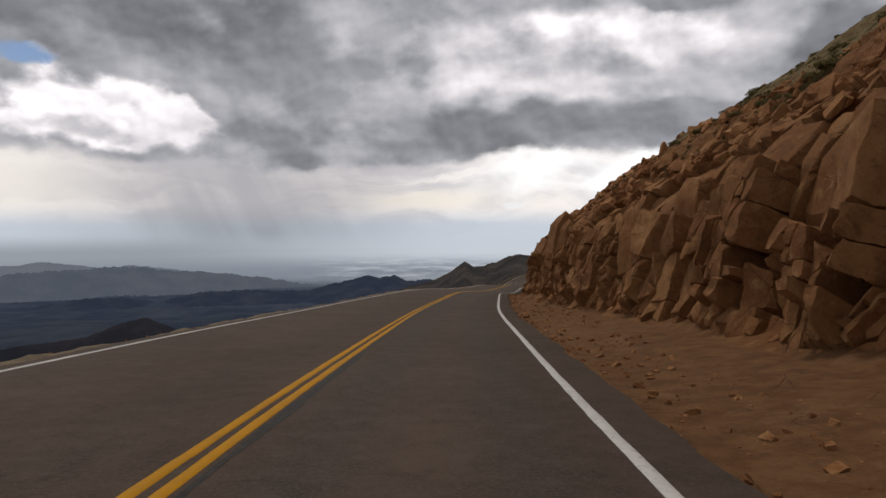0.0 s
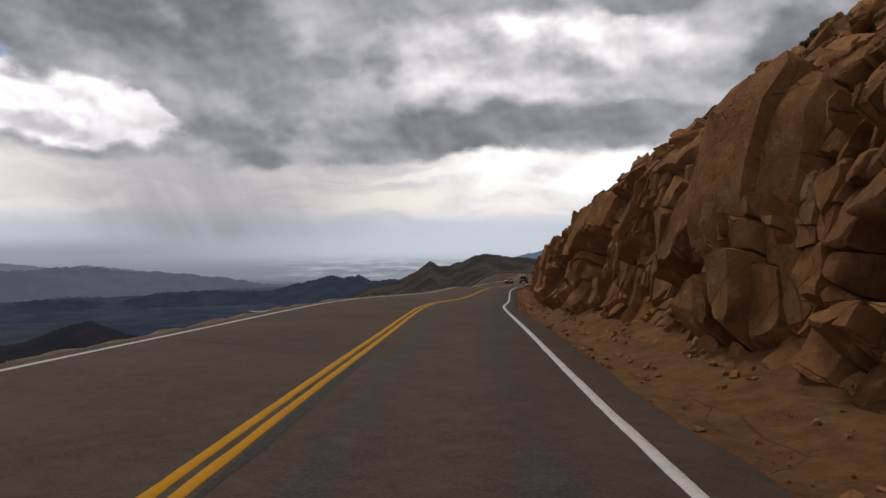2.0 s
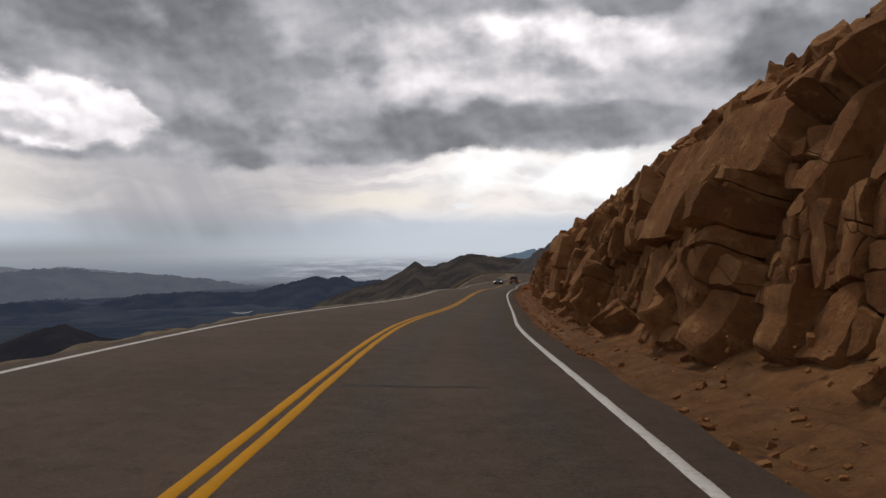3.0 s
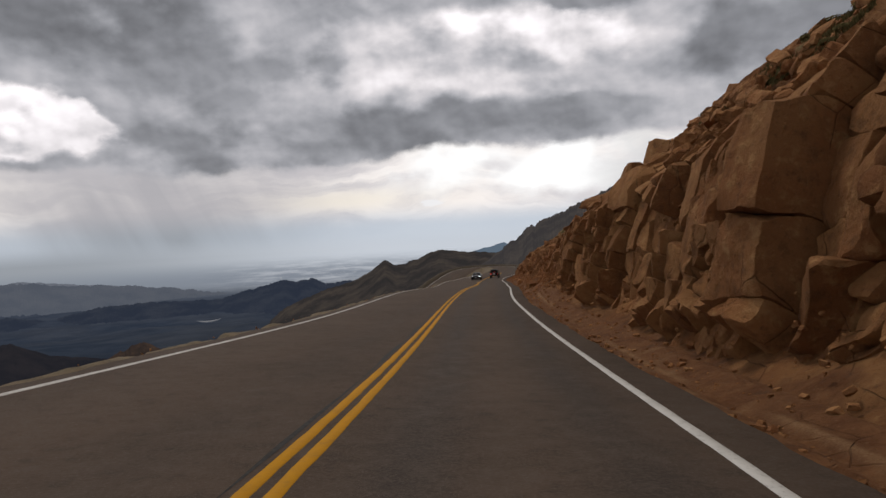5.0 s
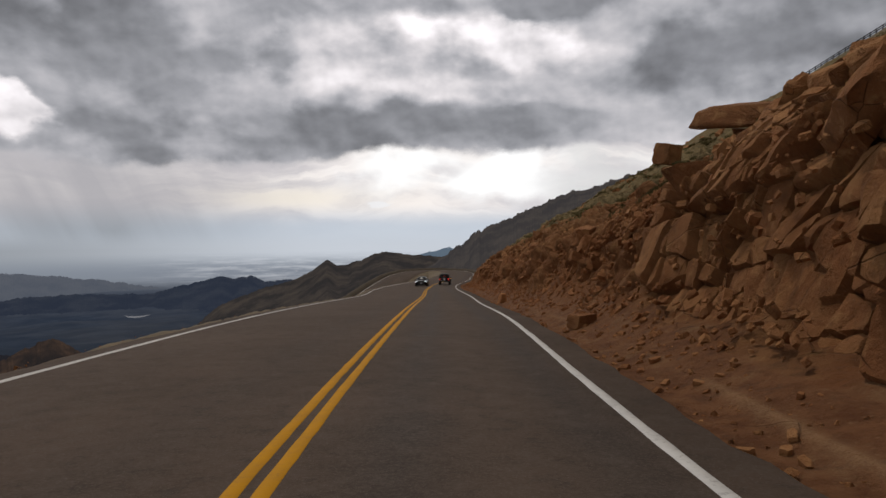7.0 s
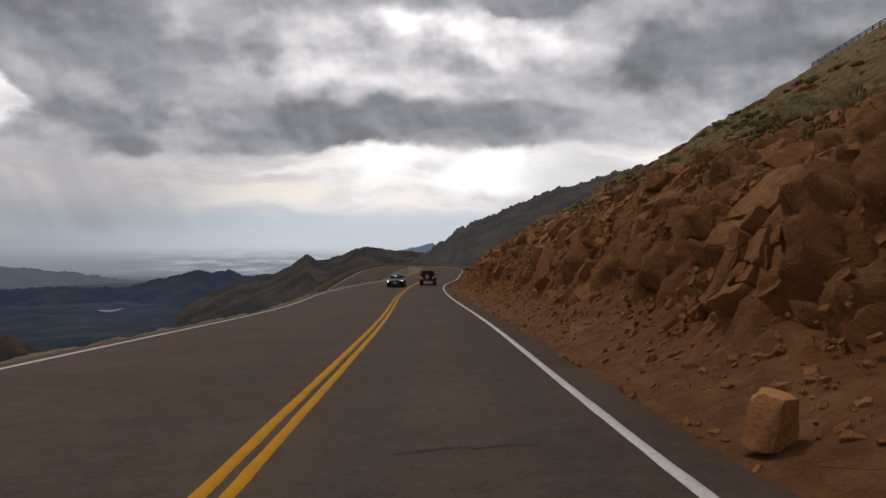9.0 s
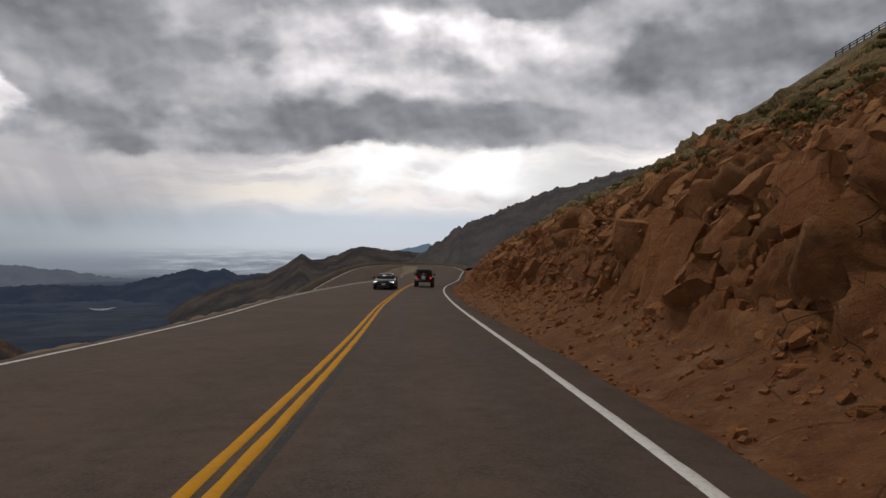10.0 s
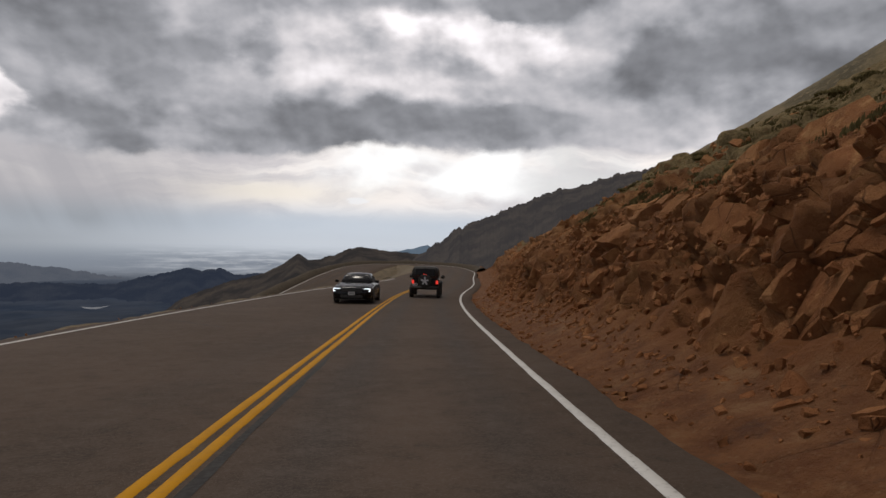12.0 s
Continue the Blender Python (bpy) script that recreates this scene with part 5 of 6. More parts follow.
# ---------------------------------------------------------------- turf
def make_turf():
    m, n, b = material("alpine_grass")
    pick = n.t.nodes.new("ShaderNodeNewGeometry").outputs["Random Per Island"]
    c = n.mix(pick, (0.075, 0.062, 0.024), (0.170, 0.132, 0.060))
    n.put(b.inputs["Base Color"], n.mix(n.ramp(n.noise(n.position(), 1.2, 4.0), 0.4, 0.65, 0.0, 0.6), c, (0.10, 0.084, 0.036)))
    b.inputs["Roughness"].default_value = 1.0
    b.inputs["Specular IOR Level"].default_value = 0.0
    rng = random.Random(31)
    v, f = [], []
    spots = []
    for _ in range(5000):
        s = rng.uniform(-4, 225)
        steep = max(0.0, min(1.0, float(STEEP([s])[0, 0])))
        spots.append((s, 5.2 + 1.6 * steep + float(SETBACK([s])[0, 0]) + 15 * rng.random() ** 2.0))
    for (s, d), (p, a, r, o) in zip(spots, hill_frames(spots)):
        if noise.noise(Vector((s * 0.22, d * 0.3, 12.0))) < rng.uniform(-0.35, 0.25):
            continue
        rad = rng.uniform(0.15, 0.55)
        for _ in range(44):
            ang, q = rng.uniform(0, 6.283), rad * math.sqrt(rng.random())
            base = Vector(p) + Vector(a) * math.cos(ang) * q + Vector(r) * math.sin(ang) * q - Vector(o) * 0.02
            tall = (0.05 + 0.16 * rad) * rng.uniform(0.6, 1.2) * (1.15 - 0.6 * q / rad)
            lean = Vector((math.cos(ang), math.sin(ang), 0)) * (0.2 + 0.5 * q / rad) * tall
            side = Vector((-math.sin(ang), math.cos(ang), 0)) * rng.uniform(0.014, 0.034)
            i = len(v)
            tip = base + lean + Vector((0, 0, tall + 0.05))
            v += [base - side, base + side, base + lean * 0.45 + Vector((0, 0, tall * 0.7)) + side * 0.8, tip]
            f += [(i, i + 1, i + 2), (i, i + 2, i + 3)]
    # low shrubs: domes of small leaves
    spots = [(rng.uniform(-4, 215), 6.6 + 14 * rng.random() ** 1.5) for _ in range(1200)]
    for (s, d), (p, a, r, o) in zip(spots, hill_frames(spots)):
        steep = max(0.0, min(1.0, float(STEEP([s])[0, 0])))
        if d < 5.9 + 1.2 * steep + float(SETBACK([s])[0, 0]) or noise.noise(Vector((s * 0.12, d * 0.3, 22.0))) < rng.uniform(-0.35, 0.2):
            continue
        rad = rng.uniform(0.18, 0.52)
        for _ in range(int(420 * rad)):
            dirv = Vector((rng.gauss(0, 1), rng.gauss(0, 1), abs(rng.gauss(0, 0.8)))).normalized()
            c = Vector(p) + Vector((dirv.x * rad, dirv.y * rad, dirv.z * rad * 0.42)) * rng.uniform(0.75, 1.06)
            e1 = dirv.orthogonal().normalized() * rng.uniform(0.03, 0.06)
            e2 = (dirv.cross(e1).normalized() + dirv * rng.uniform(-0.8, 0.8)) * rng.uniform(0.04, 0.08)
            i = len(v)
            v += [c - e1, c + e1 * 0.6 - e2 * 0.6, c + e1, c + e2]
            f += [(i, i + 1, i + 2), (i, i + 2, i + 3)]
    ob = mesh_object("grass", np.array([tuple(x) for x in v]), np.array(f), m, False)
    tagged(ob, "olive tufts of alpine grass on the upper slope", "grass", kind="stuff")


make_turf()


# ---------------------------------------------------------------- hill above, with the rail of the upper road
def make_upper():
    m, n, b = material("dry_turf_hill")
    p = n.position()
    a, c2 = n.noise(p, 0.06, 6.0, 0.65), n.noise(p, 0.5, 5.0, 0.7)
    c = n.mix(n.ramp(a, 0.38, 0.65), (0.070, 0.056, 0.027), (0.170, 0.126, 0.062))
    c = n.mix(n.ramp(c2, 0.5, 0.7, 0.0, 0.7), c, (0.23, 0.17, 0.095))
    n.put(b.inputs["Base Color"], c)
    b.inputs["Roughness"].default_value = 0.95
    n.put(b.inputs["Normal"], n.bump(c2, 0.8, 0.6))
    make_range("hillside", UPPER, 275, 90, 60, m, "dry turf hillside under an upper road", 121, 0.16, 0.12)
    rail = plain("weathered_timber", (0.02, 0.016, 0.013), 0.95, grime=0.05)
    fence = tagged(new("rail_fence"), "dark timber rail fence along the crest", "fence")
    a0, a1 = 38.4, 62.0
    def crest(az):
        e = float(np.interp(az, *np.array(UPPER).T))
        return place(np.array(az), np.array(e), 274.0)
    last = None
    for az in np.arange(a0, a1, 0.38):
        p = crest(az)
        bm = bmesh.new()
        bmesh.ops.create_cone(bm, cap_ends=True, segments=6, radius1=0.2, radius2=0.17, depth=2.0)
        ob = part("post", bm, rail, fence)
        ob.location = Vector(p) + Vector((0, 0, 0.5))
        if last is not None:
            for h in (0.55, 1.25):
                va, vb = Vector(last) + Vector((0, 0, h)), Vector(p) + Vector((0, 0, h))
                bm = bmesh.new()
                bmesh.ops.create_cube(bm, size=1.0)
                ob = part("rail", bm, rail, fence)
                dirv = vb - va
                ob.matrix_world = Matrix.Translation((va + vb) / 2) @ dirv.to_track_quat("X", "Z").to_matrix().to_4x4() @ Matrix.Diagonal((dirv.length * 1.02, 0.16, 0.28, 1))
        last = p


UPPER = [(24, 2.0), (30, 5.6), (33, 7.4), (36, 9.3), (38.4, 10.8), (41.7, 12.7), (46, 15.0), (51, 17.4), (62, 21.5), (80, 24), (110, 20)]
make_upper()


# ---------------------------------------------------------------- vehicles
BLACK = plain("black_car_paint", (0.004, 0.004, 0.005), 0.22, coat=0.05, grime=0.02, gloss=0.25)
DULL = plain("black_plastic", (0.012, 0.012, 0.012), 0.6, grime=0.2)
RUBBER = plain("tyre_rubber", (0.013, 0.0125, 0.012), 0.85, grime=0.3)
ALLOY = plain("bright_alloy", (0.55, 0.55, 0.56), 0.35, metal=0.9, grime=0.1)
DARK_ALLOY = plain("dark_alloy", (0.03, 0.03, 0.032), 0.35, metal=0.8)
CHROME = plain("chrome_trim", (0.6, 0.6, 0.6), 0.2, metal=1.0, grime=0.05)
TINT = plain("tinted_window_glass", (0.005, 0.005, 0.006), 0.16, coat=0.0, grime=0.01, gloss=0.35)
PLATE = plain("plate_white", (0.62, 0.62, 0.6), 0.5)
INK = plain("plate_ink", (0.05, 0.05, 0.09), 0.6)
LED = plain("white_led", (0.8, 0.8, 0.8), 0.3, emit=(0.9, 0.95, 1.0), power=2.2)
LAMP = plain("clear_lamp", (0.10, 0.10, 0.11), 0.1, coat=1.0)
RED_ON = plain("red_lamp_lit", (0.5, 0.01, 0.008), 0.3, emit=(1.0, 0.06, 0.04), power=0.7)
AMBER = plain("amber_reflector", (0.5, 0.12, 0.01), 0.3)


def loft(rings, cap=True, mirror=True):
    """A skin over cross-sections: rows of (y, xs, zs), mirrored about x = 0."""
    bm = bmesh.new()
    rows = []
    for y, xs, zs in rings:
        pts = [(x, z) for x, z in zip(xs, zs)]
        if mirror:
            pts = pts + [(-x, z) for x, z in reversed(pts) if x > 1e-6]
        rows.append([bm.verts.new((x, y, z)) for x, z in pts])
    for a, b in zip(rows, rows[1:]):
        for i in range(len(a) - (0 if mirror else 1)):
            j = (i + 1) % len(a)
            bm.faces.new((a[i], a[j], b[j], b[i]))
    if cap:
        bm.faces.new(rows[0])
        bm.faces.new(list(reversed(rows[-1])))
    bmesh.ops.recalc_face_normals(bm, faces=bm.faces)
    return bm


def soften(bm, width=0.03, segs=2, angle=25):
    edges = [e for e in bm.edges if len(e.link_faces) == 2 and e.calc_face_angle(0) > radians(angle)]
    bmesh.ops.bevel(bm, geom=edges, offset=width, segments=segs, affect="EDGES", clamp_overlap=True)
    for f in bm.faces:
        f.smooth = True
    return bm


def box(cx, cy, cz, sx, sy, sz, bevel=0.02, rot=None):
    bm = bmesh.new()
    bmesh.ops.create_cube(bm, size=1.0)
    bmesh.ops.scale(bm, vec=(sx, sy, sz), verts=bm.verts)
    if bevel:
        bmesh.ops.bevel(bm, geom=bm.edges[:], offset=min(bevel, 0.45 * min(sx, sy, sz)), segments=2, affect="EDGES")
    if rot:
        bmesh.ops.rotate(bm, verts=bm.verts, cent=(0, 0, 0), matrix=Euler(rot).to_matrix())
    bmesh.ops.translate(bm, vec=(cx, cy, cz), verts=bm.verts)
    return bm


def sheet(pts, thick=0.012):
    """A flat panel with a little thickness."""
    bm = bmesh.new()
    f = bm.faces.new([bm.verts.new(p) for p in pts])
    f.normal_update()
    res = bmesh.ops.extrude_face_region(bm, geom=[f])
    moved = [v for v in res["geom"] if isinstance(v, bmesh.types.BMVert)]
    bmesh.ops.translate(bm, vec=f.normal * thick, verts=moved)
    bmesh.ops.recalc_face_normals(bm, faces=bm.faces)
    return bm


def ring_profile(profile, segs=36):
    """Turns (radius, x) points about the x axis."""
    bm = bmesh.new()
    rows = []
    for k in range(segs):
        a = 2 * math.pi * k / segs
        rows.append([bm.verts.new((x, r * math.cos(a), r * math.sin(a))) for r, x in profile])
    for k in range(segs):
        a, b = rows[k], rows[(k + 1) % segs]
        for i in range(len(profile) - 1):
            bm.faces.new((a[i], a[i + 1], b[i + 1], b[i]))
    for f in bm.faces:
        f.smooth = True
    bmesh.ops.recalc_face_normals(bm, faces=bm.faces)
    return bm


def wheel(car, x, y, r, wide, spokes, rim_mat, side, name="wheel"):
    """A tyre on a spoked rim; side: 1 if it faces +x."""
    hub = new(name)
    hub.parent = car
    hub.location = (x, y, r)
    w = wide / 2
    part("tyre", ring_profile([(r * 0.66, -w * 0.9), (r * 0.9, -w), (r * 0.985, -w * 0.8), (r, -w * 0.4), (r, w * 0.4), (r * 0.985, w * 0.8), (r * 0.9, w), (r * 0.66, w * 0.9)]), RUBBER, hub)
    bm = ring_profile([(r * 0.66, -w * 0.8), (r * 0.62, -w * 0.6), (r * 0.62, w * 0.6), (r * 0.66, w * 0.9), (r * 0.60, w * 0.86)])
    disc = bmesh.ops.create_circle(bm, cap_ends=True, segments=24, radius=r * 0.62)
    bmesh.ops.rotate(bm, verts=disc["verts"], cent=(0, 0, 0), matrix=Euler((0, math.pi / 2, 0)).to_matrix())
    bmesh.ops.translate(bm, verts=disc["verts"], vec=(side * w * 0.15, 0, 0))
    part("rim", bm, DULL, hub)
    bm = bmesh.new()
    for k in range(spokes):
        a = 2 * math.pi * k / spokes
        c = bmesh.ops.create_cube(bm, size=1.0)["verts"]
        bmesh.ops.scale(bm, vec=(0.035, r * 0.24, r * 0.62), verts=c)
        bmesh.ops.translate(bm, vec=(side * w * 0.7, 0, r * 0.33), verts=c)
        bmesh.ops.rotate(bm, verts=c, cent=(0, 0, 0), matrix=Euler((a, 0, 0)).to_matrix())
    c = bmesh.ops.create_cone(bm, cap_ends=True, segments=18, radius1=r * 0.17, radius2=r * 0.15, depth=0.05)["verts"]
    bmesh.ops.rotate(bm, verts=c, cent=(0, 0, 0), matrix=Euler((0, math.pi / 2, 0)).to_matrix())
    bmesh.ops.translate(bm, vec=(side * w * 0.75, 0, 0), verts=c)
    part("spokes", bm, rim_mat, hub)
    return hub


def stand_on_road(car, s, lat, flip=False):
    p, r, up = road_frame([s])
    r, up = Vector(r[0]), Vector(up[0])
    fwd = up.cross(r)
    m = Matrix((r, fwd, up)).transposed().to_4x4()
    m.translation = Vector(p[0]) + r * lat + up * 0.002
    car.matrix_world = m @ (pose(0, 0, 0, 0, 0, 180) if flip else Matrix())


def make_sedan():
    car = tagged(new("sedan_car"), "glossy black four-door sedan with lit white headlights, coming uphill", "car")
    xs = lambda k, *a: [k * v for v in a]
    body = loft([
        (0.00, (0.50, 0.70, 0.74, 0.70, 0.45, 0), (0.24, 0.32, 0.52, 0.66, 0.71, 0.72)),
        (0.10, (0.70, 0.86, 0.89, 0.84, 0.55, 0), (0.20, 0.30, 0.56, 0.72, 0.78, 0.79)),
        (0.40, (0.80, 0.92, 0.945, 0.89, 0.62, 0), (0.18, 0.28, 0.60, 0.79, 0.86, 0.87)),
        (0.98, (0.82, 0.93, 0.955, 0.91, 0.66, 0), (0.18, 0.28, 0.62, 0.86, 0.93, 0.95)),
        (1.70, (0.84, 0.93, 0.95, 0.91, 0.70, 0), (0.18, 0.28, 0.65, 0.92, 0.985, 1.0)),
        (2.60, (0.84, 0.93, 0.95, 0.90, 0.72, 0), (0.18, 0.28, 0.66, 0.95, 1.0, 1.0)),
        (3.70, (0.84, 0.94, 0.96, 0.91, 0.72, 0), (0.18, 0.28, 0.67, 0.97, 1.01, 1.02)),
        (4.45, (0.80, 0.92, 0.945, 0.89, 0.68, 0), (0.22, 0.32, 0.68, 0.99, 1.05, 1.06)),
        (4.88, (0.74, 0.86, 0.88, 0.83, 0.60, 0), (0.30, 0.40, 0.70, 0.97, 1.05, 1.06)),
        (5.02, (0.66, 0.78, 0.80, 0.76, 0.55, 0), (0.36, 0.44, 0.70, 0.90, 0.98, 0.99)),
    ])
    part("body", soften(body, 0.03), BLACK, car)
    roof = loft([
        (1.55, (0.74, 0.70, 0.60, 0), (0.955, 0.985, 1.0, 1.01)), (2.30, (0.80, 0.71, 0.57, 0), (0.95, 1.24, 1.385, 1.41)),
        (2.85, (0.81, 0.71, 0.575, 0), (0.96, 1.27, 1.44, 1.475)), (3.45, (0.81, 0.70, 0.565, 0), (0.97, 1.25, 1.42, 1.45)),
        (4.45, (0.76, 0.69, 0.52, 0), (0.99, 1.05, 1.085, 1.10)),
    ])
    part("roof", soften(roof, 0.02), BLACK, car)
    part("windscreen", sheet([(-0.64, 1.70, 1.05), (0.64, 1.70, 1.05), (0.56, 2.24, 1.365), (-0.56, 2.24, 1.365)], 0.03), TINT, car)
    part("rear_window", sheet([(-0.52, 3.60, 1.40), (0.52, 3.60, 1.40), (0.55, 4.25, 1.165), (-0.55, 4.25, 1.165)], 0.03), TINT, car)
    for sd in (1, -1):
        a = [(0.775, 1.95, 1.02), (0.80, 2.78, 1.03), (0.70, 2.80, 1.33), (0.69, 2.42, 1.29)]
        b = [(0.80, 2.86, 1.03), (0.79, 3.62, 1.06), (0.70, 3.50, 1.28), (0.705, 2.88, 1.33)]
        for q in (a, b):
            pts = [(sd * x * 1.012, y, z) for x, y, z in q]
            part("side_window", sheet(pts if sd > 0 else pts[::-1], 0.012), TINT, car)
        # the door gaps, handles and sill
        for y in (1.78, 2.82, 3.72):
            part("door_gap", box(sd * 0.948, y, 0.66, 0.012, 0.014, 0.62, 0), DULL, car)
        for y in (2.66, 3.56):
            part("door_handle", box(sd * 0.955, y, 0.86, 0.035, 0.2, 0.03, 0.012), BLACK, car)
        part("sill", box(sd * 0.92, 2.5, 0.24, 0.05, 2.2, 0.1, 0.02), DULL, car)
        mir = part("mirror", soften(box(sd * 1.01, 1.98, 1.03, 0.2, 0.12, 0.14, 0.03), 0.01), BLACK, car)
        part("mirror_glass", box(sd * 1.01, 2.045, 1.03, 0.16, 0.006, 0.1, 0), CHROME, mir)
        lamp = part("headlight", loft([(0.06, (0.52, 0.86, 0.86, 0.52), (0.58, 0.60, 0.72, 0.735)), (0.30, (0.52, 0.925, 0.925, 0.52), (0.58, 0.61, 0.74, 0.76))], True, False), LAMP, car)
        if sd < 0:
            lamp.scale = (-1, 1, 1)
        lamp.location = (0, -0.012, 0)
        for cx, cz, sx, sz in ((0.69, 0.725, 0.34, 0.022), (0.69, 0.60, 0.34, 0.022), (0.865, 0.663, 0.022, 0.12)):
            part("light_bar", box(sd * cx, 0.045, cz, sx, 0.03, sz, 0.008), LED, car)
        part("reflector", box(sd * 0.935, 0.42, 0.50, 0.01, 0.14, 0.045, 0.004), AMBER, car)
        for y in (0.98, 4.03):
            arch = bmesh.new()
            rows = []
            for k in range(15):
                an = math.pi * k / 14
                rows.append([arch.verts.new((sd * x, y + r * math.cos(an), 0.35 + r * math.sin(an))) for x, r in ((0.80, 0.40), (0.962, 0.40), (0.962, 0.435))])
            for p0, p1 in zip(rows, rows[1:]):
                for i in range(2):
                    arch.faces.new((p0[i], p0[i + 1], p1[i + 1], p1[i]))
            part("wheel_arch", arch, DULL, car)
            wheel(car, sd * 0.845, y, 0.352, 0.25, 5, DARK_ALLOY, sd)
    part("grille", box(0, 0.0, 0.64, 0.98, 0.05, 0.13, 0.02), DULL, car)
    part("lower_grille", box(0, 0.0, 0.36, 1.05, 0.08, 0.15, 0.03), DULL, car)
    part("bumper_lip", box(0, 0.04, 0.225, 1.3, 0.12, 0.04, 0.015), DULL, car)
    pl = part("number_plate", box(0, -0.035, 0.50, 0.305, 0.012, 0.152, 0.008), PLATE, car)
    for k in range(6):
        part("plate_bar", box(-0.105 + 0.042 * k, -0.043, 0.495, 0.026, 0.004, 0.07, 0), INK, pl)
    part("plate_bar", box(0, -0.043, 0.557, 0.12, 0.004, 0.016, 0), INK, pl)
    for sd in (1, -1):
        part("tail_light", box(sd * 0.55, 5.0, 0.86, 0.5, 0.06, 0.1, 0.02), AMBER, car)
    stand_on_road(car, 196.0, -1.5)
    return car


def make_suv():
    car = tagged(new("off_road_car"), "black boxy off-road car with spare wheel and lit brake lights", "car")
    tub = loft([(0.05, (0.72, 0.76, 0.78, 0.77, 0), (0.56, 0.60, 0.85, 1.13, 1.13)), (0.4, (0.74, 0.78, 0.80, 0.79, 0), (0.50, 0.56, 0.85, 1.14, 1.14)), (2.7, (0.74, 0.78, 0.80, 0.79, 0), (0.50, 0.56, 0.85, 1.14, 1.14)), (2.9, (0.70, 0.74, 0.76, 0.72, 0), (0.52, 0.58, 0.85, 1.12, 1.15)), (4.0, (0.58, 0.62, 0.64, 0.60, 0), (0.54, 0.60, 0.85, 1.06, 1.10))])
    part("body", soften(tub, 0.035), BLACK, car)
    top = loft([(0.06, (0.765, 0.74, 0.69, 0.60, 0), (1.13, 1.45, 1.74, 1.79, 1.80)), (0.3, (0.78, 0.75, 0.70, 0.61, 0), (1.14, 1.46, 1.77, 1.83, 1.84)), (2.2, (0.78, 0.75, 0.70, 0.61, 0), (1.14, 1.46, 1.77, 1.83, 1.84)), (2.75, (0.77, 0.74, 0.69, 0.60, 0), (1.14, 1.30, 1.36, 1.38, 1.39))])
    part("hardtop", soften(top, 0.035), DULL, car)
    part("rear_window", box(0, 0.045, 1.50, 1.16, 0.03, 0.40, 0.02), TINT, car)
    part("tailgate", box(0, 0.035, 0.86, 1.08, 0.05, 0.50, 0.03), BLACK, car)
    part("bumper", soften(box(0, -0.10, 0.60, 1.62, 0.26, 0.20, 0.04), 0.01), DULL, car)
    part("brake_light", box(0, -0.05, 1.36, 0.22, 0.05, 0.055, 0.01), RED_ON, car)
    part("light_stalk", box(0, -0.02, 1.22, 0.05, 0.05, 0.26, 0.01), DULL, car)
    spare = wheel(car, 0, 0, 0.385, 0.26, 5, ALLOY, 1, "spare_wheel")
    spare.matrix_basis = Matrix.Translation((0, -0.16, 0.99)) @ pose(0, 0, 0, 0, 0, -90)
    pl = part("number_plate", box(-0.58, 0.0, 0.78, 0.30, 0.02, 0.15, 0.008), PLATE, car)
    for k in range(5):
        part("plate_bar", box(-0.68 + 0.05 * k, -0.012, 0.78, 0.03, 0.004, 0.08, 0), INK, pl)
    part("windscreen", sheet([(-0.62, 2.80, 1.16), (0.62, 2.80, 1.16), (0.58, 2.50, 1.74), (-0.58, 2.50, 1.74)], 0.03), TINT, car)
    for sd in (1, -1):
        part("tail_light", box(sd * 0.70, -0.01, 0.93, 0.13, 0.09, 0.21, 0.015), RED_ON, car)
        for y0, y1 in ((0.30, 1.15), (1.30, 2.15)):
            part("side_window", box(sd * 0.775, (y0 + y1) / 2, 1.46, 0.02, y1 - y0, 0.38, 0.01, (0, sd * -0.10, 0)), TINT, car)
        part("mirror", soften(box(sd * 0.98, 2.62, 1.20, 0.22, 0.12, 0.20, 0.03), 0.01), DULL, car)
        for y in (0.78, 3.72):
            wheel(car, sd * 0.80, y, 0.385, 0.25, 5, ALLOY, sd)
            part("fender", soften(loft([(y - 0.52, (0.60, 0.93, 0.93, 0.60), (0.62, 0.62, 0.66, 0.66)), (y - 0.40, (0.60, 0.935, 0.935, 0.60), (0.84, 0.84, 0.89, 0.89)), (y + 0.40, (0.60, 0.935, 0.935, 0.60), (0.86, 0.86, 0.91, 0.91)), (y + 0.58, (0.60, 0.93, 0.93, 0.60), (0.66, 0.66, 0.70, 0.70))], True, False), 0.01), DULL, car)
            if sd < 0:
                car.children[-1].scale = (-1, 1, 1)
        part("headlight", box(sd * 0.42, 4.02, 0.92, 0.18, 0.05, 0.18, 0.02), LAMP, car)
    part("bumper", soften(box(0, 4.12, 0.62, 1.6, 0.2, 0.18, 0.04), 0.01), DULL, car)
    stand_on_road(car, 203.2, 1.72)
    return car


make_sedan()
make_suv()


# ---------------------------------------------------------------- tar seams and skid patches on the asphalt
def seam(s0, l0, s1, l1, half, seed, label):
    k = np.linspace(0, 1, 60)
    s = s0 + (s1 - s0) * k + 0.10 * fbm(k * 5, k * 0, seed, 4)
    lat = l0 + (l1 - l0) * k
    w = half * (1 + 0.5 * fbm(k * 14, k * 0, seed + 1, 3))
    rows = []
    for e in (-1, 1):
        p, r, up = road_frame(s + e * w)
        rows.append(p + r * lat[:, None] + up * 0.0035)
    v = np.stack(rows, 1).reshape(-1, 3)
    return tagged(mesh_object("tar_seam", v, grid_faces(60, 2), SEAL, True), label, "crack seal", kind="structure")


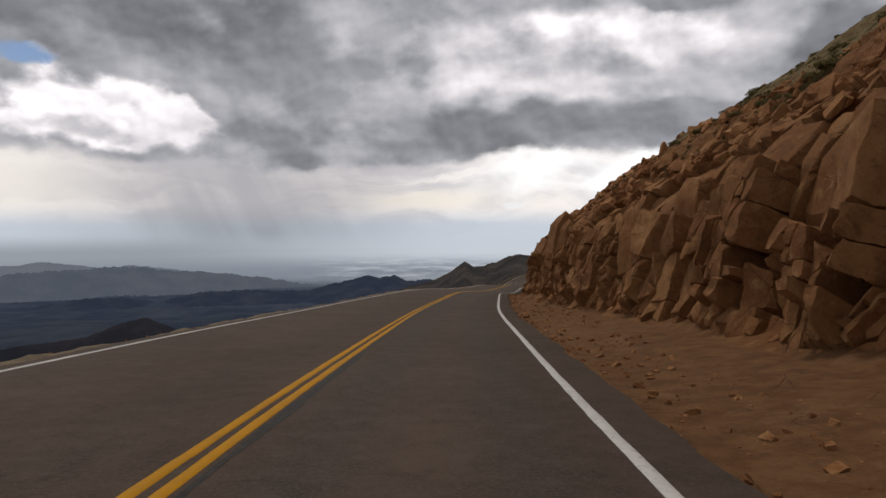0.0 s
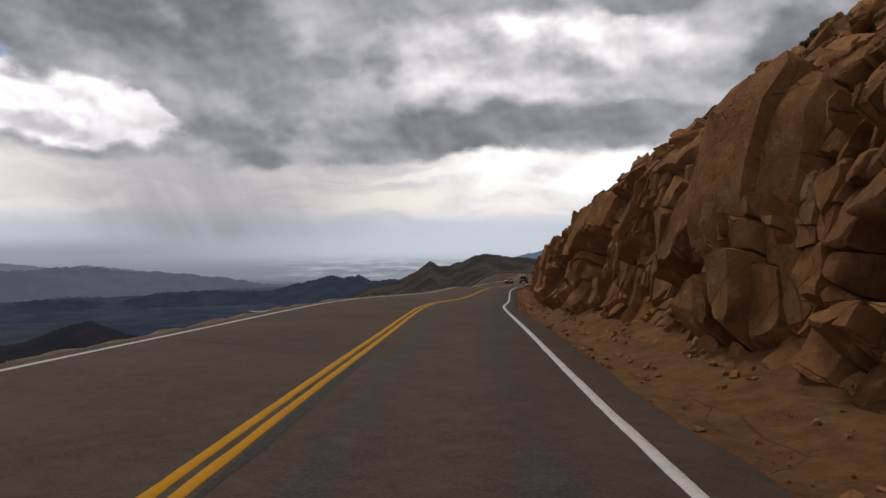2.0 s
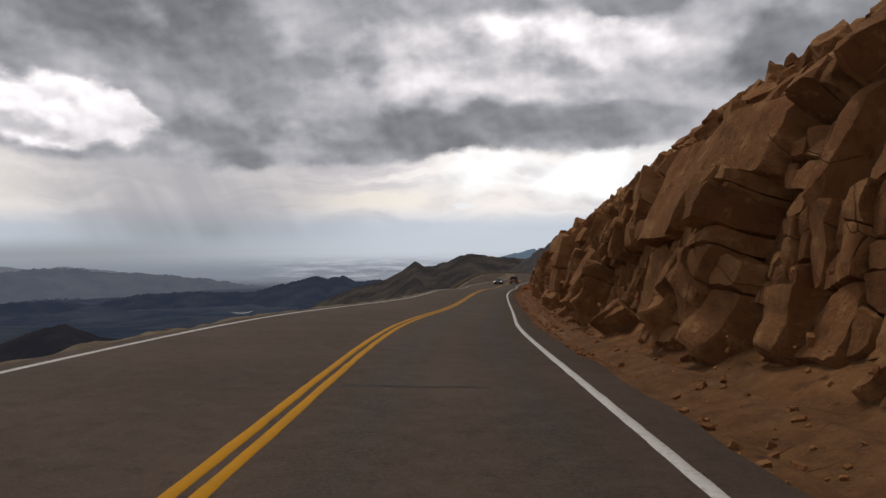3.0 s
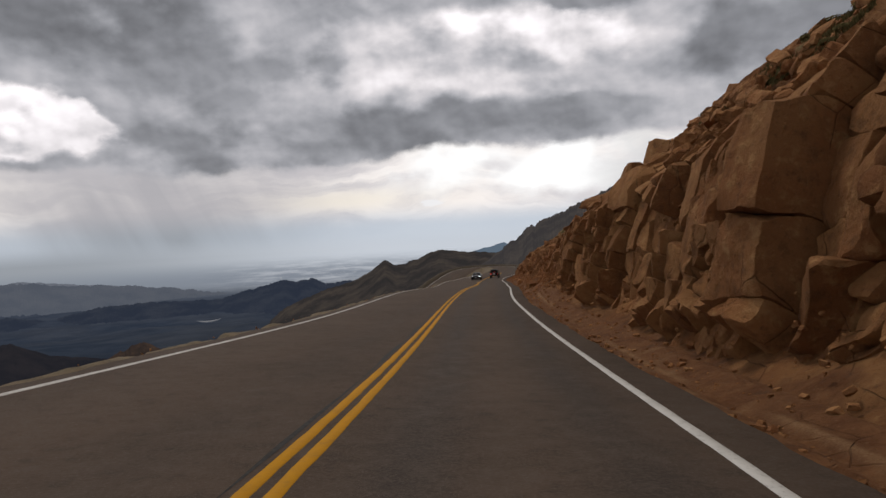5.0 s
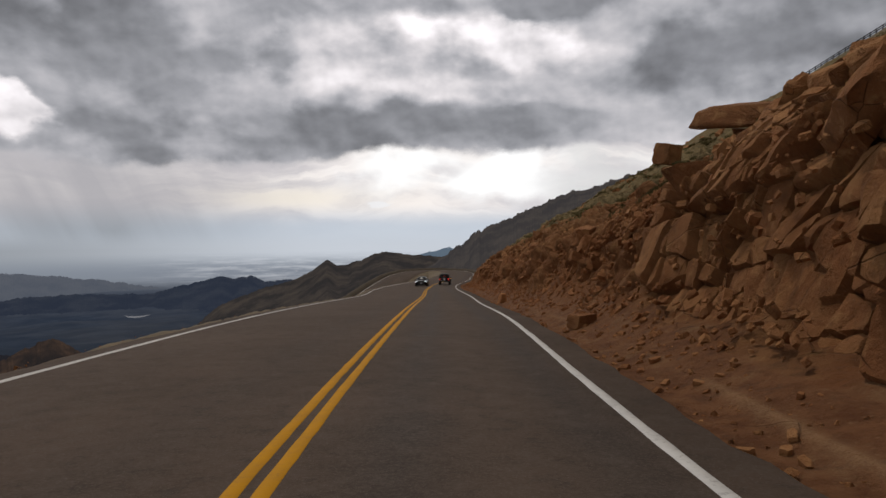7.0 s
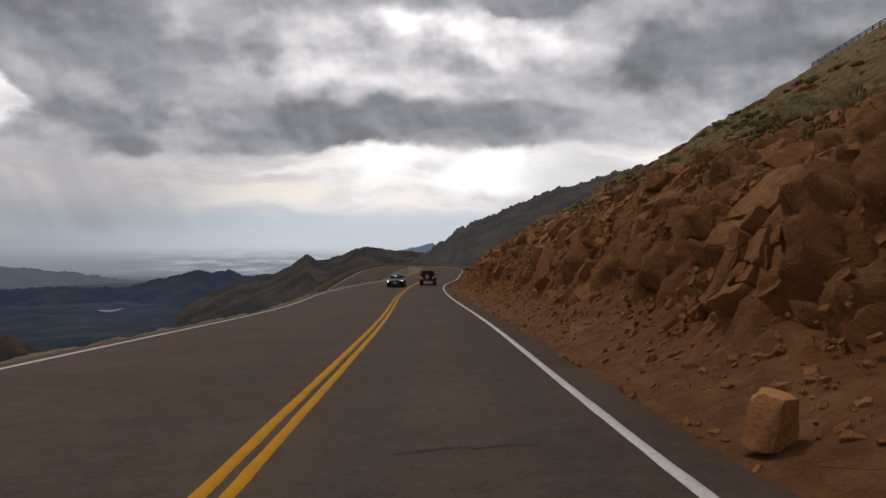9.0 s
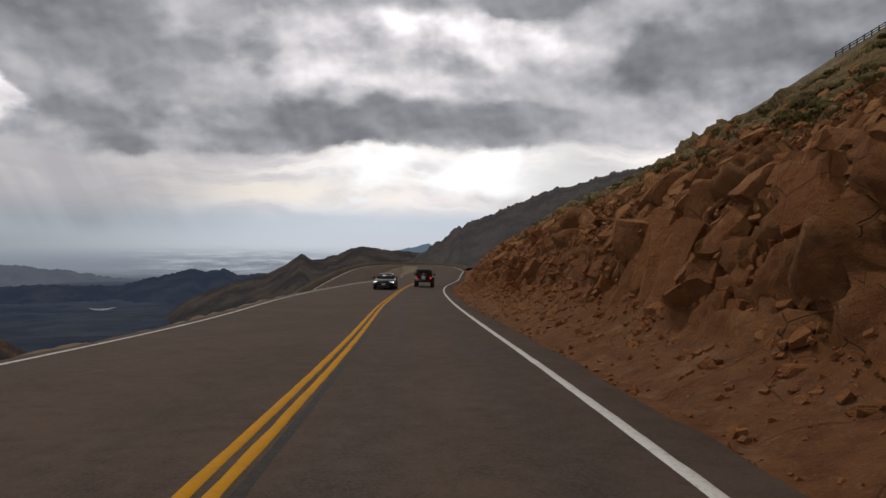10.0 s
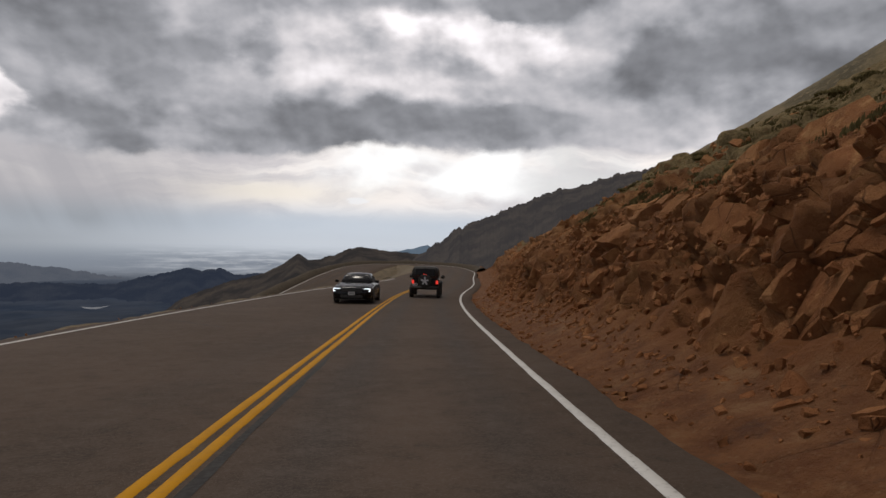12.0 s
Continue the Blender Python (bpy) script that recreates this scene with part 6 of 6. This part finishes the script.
seam(42.4, -4.86, 40.0, -0.25, 0.06, 201, "sealed dark crack across the uphill lane")
seam(49.0, 0.3, 49.0, 2.3, 0.05, 203, "short dark tar patch beside the centre line")
seam(97.0, -4.1, 95.1, -0.2, 0.055, 205, "sealed dark crack across the uphill lane")
seam(130.0, 1.2, 130.3, 2.5, 0.03, 207, "faint tar seam across the downhill lane")
seam(162.0, -5.9, 158.3, -0.24, 0.06, 209, "sealed dark crack across the uphill lane")
seam(185.9, -6.2, 183.2, -3.5, 0.04, 211, "faint dark crack on the wide shoulder")


def edge_tar(a, b, lat, half, seed):
    s = steps(a, b, 0.3)
    w = half * np.clip(0.6 + 0.9 * fbm(s * 0.35, s * 0, seed, 4), 0.02, 1.6)
    ob = strip("tar_edge", s, [s * 0 + lat - w * 0.3, s * 0 + lat + w], [0.003, 0.003], SEAL)
    return tagged(ob, "dark tar strip along the yellow paint", "crack seal", kind="structure")


edge_tar(-5, 42, 0.24, 0.16, 221)
edge_tar(60, 92, -0.24, -0.07, 223)
edge_tar(140, 205, 0.25, 0.08, 225)
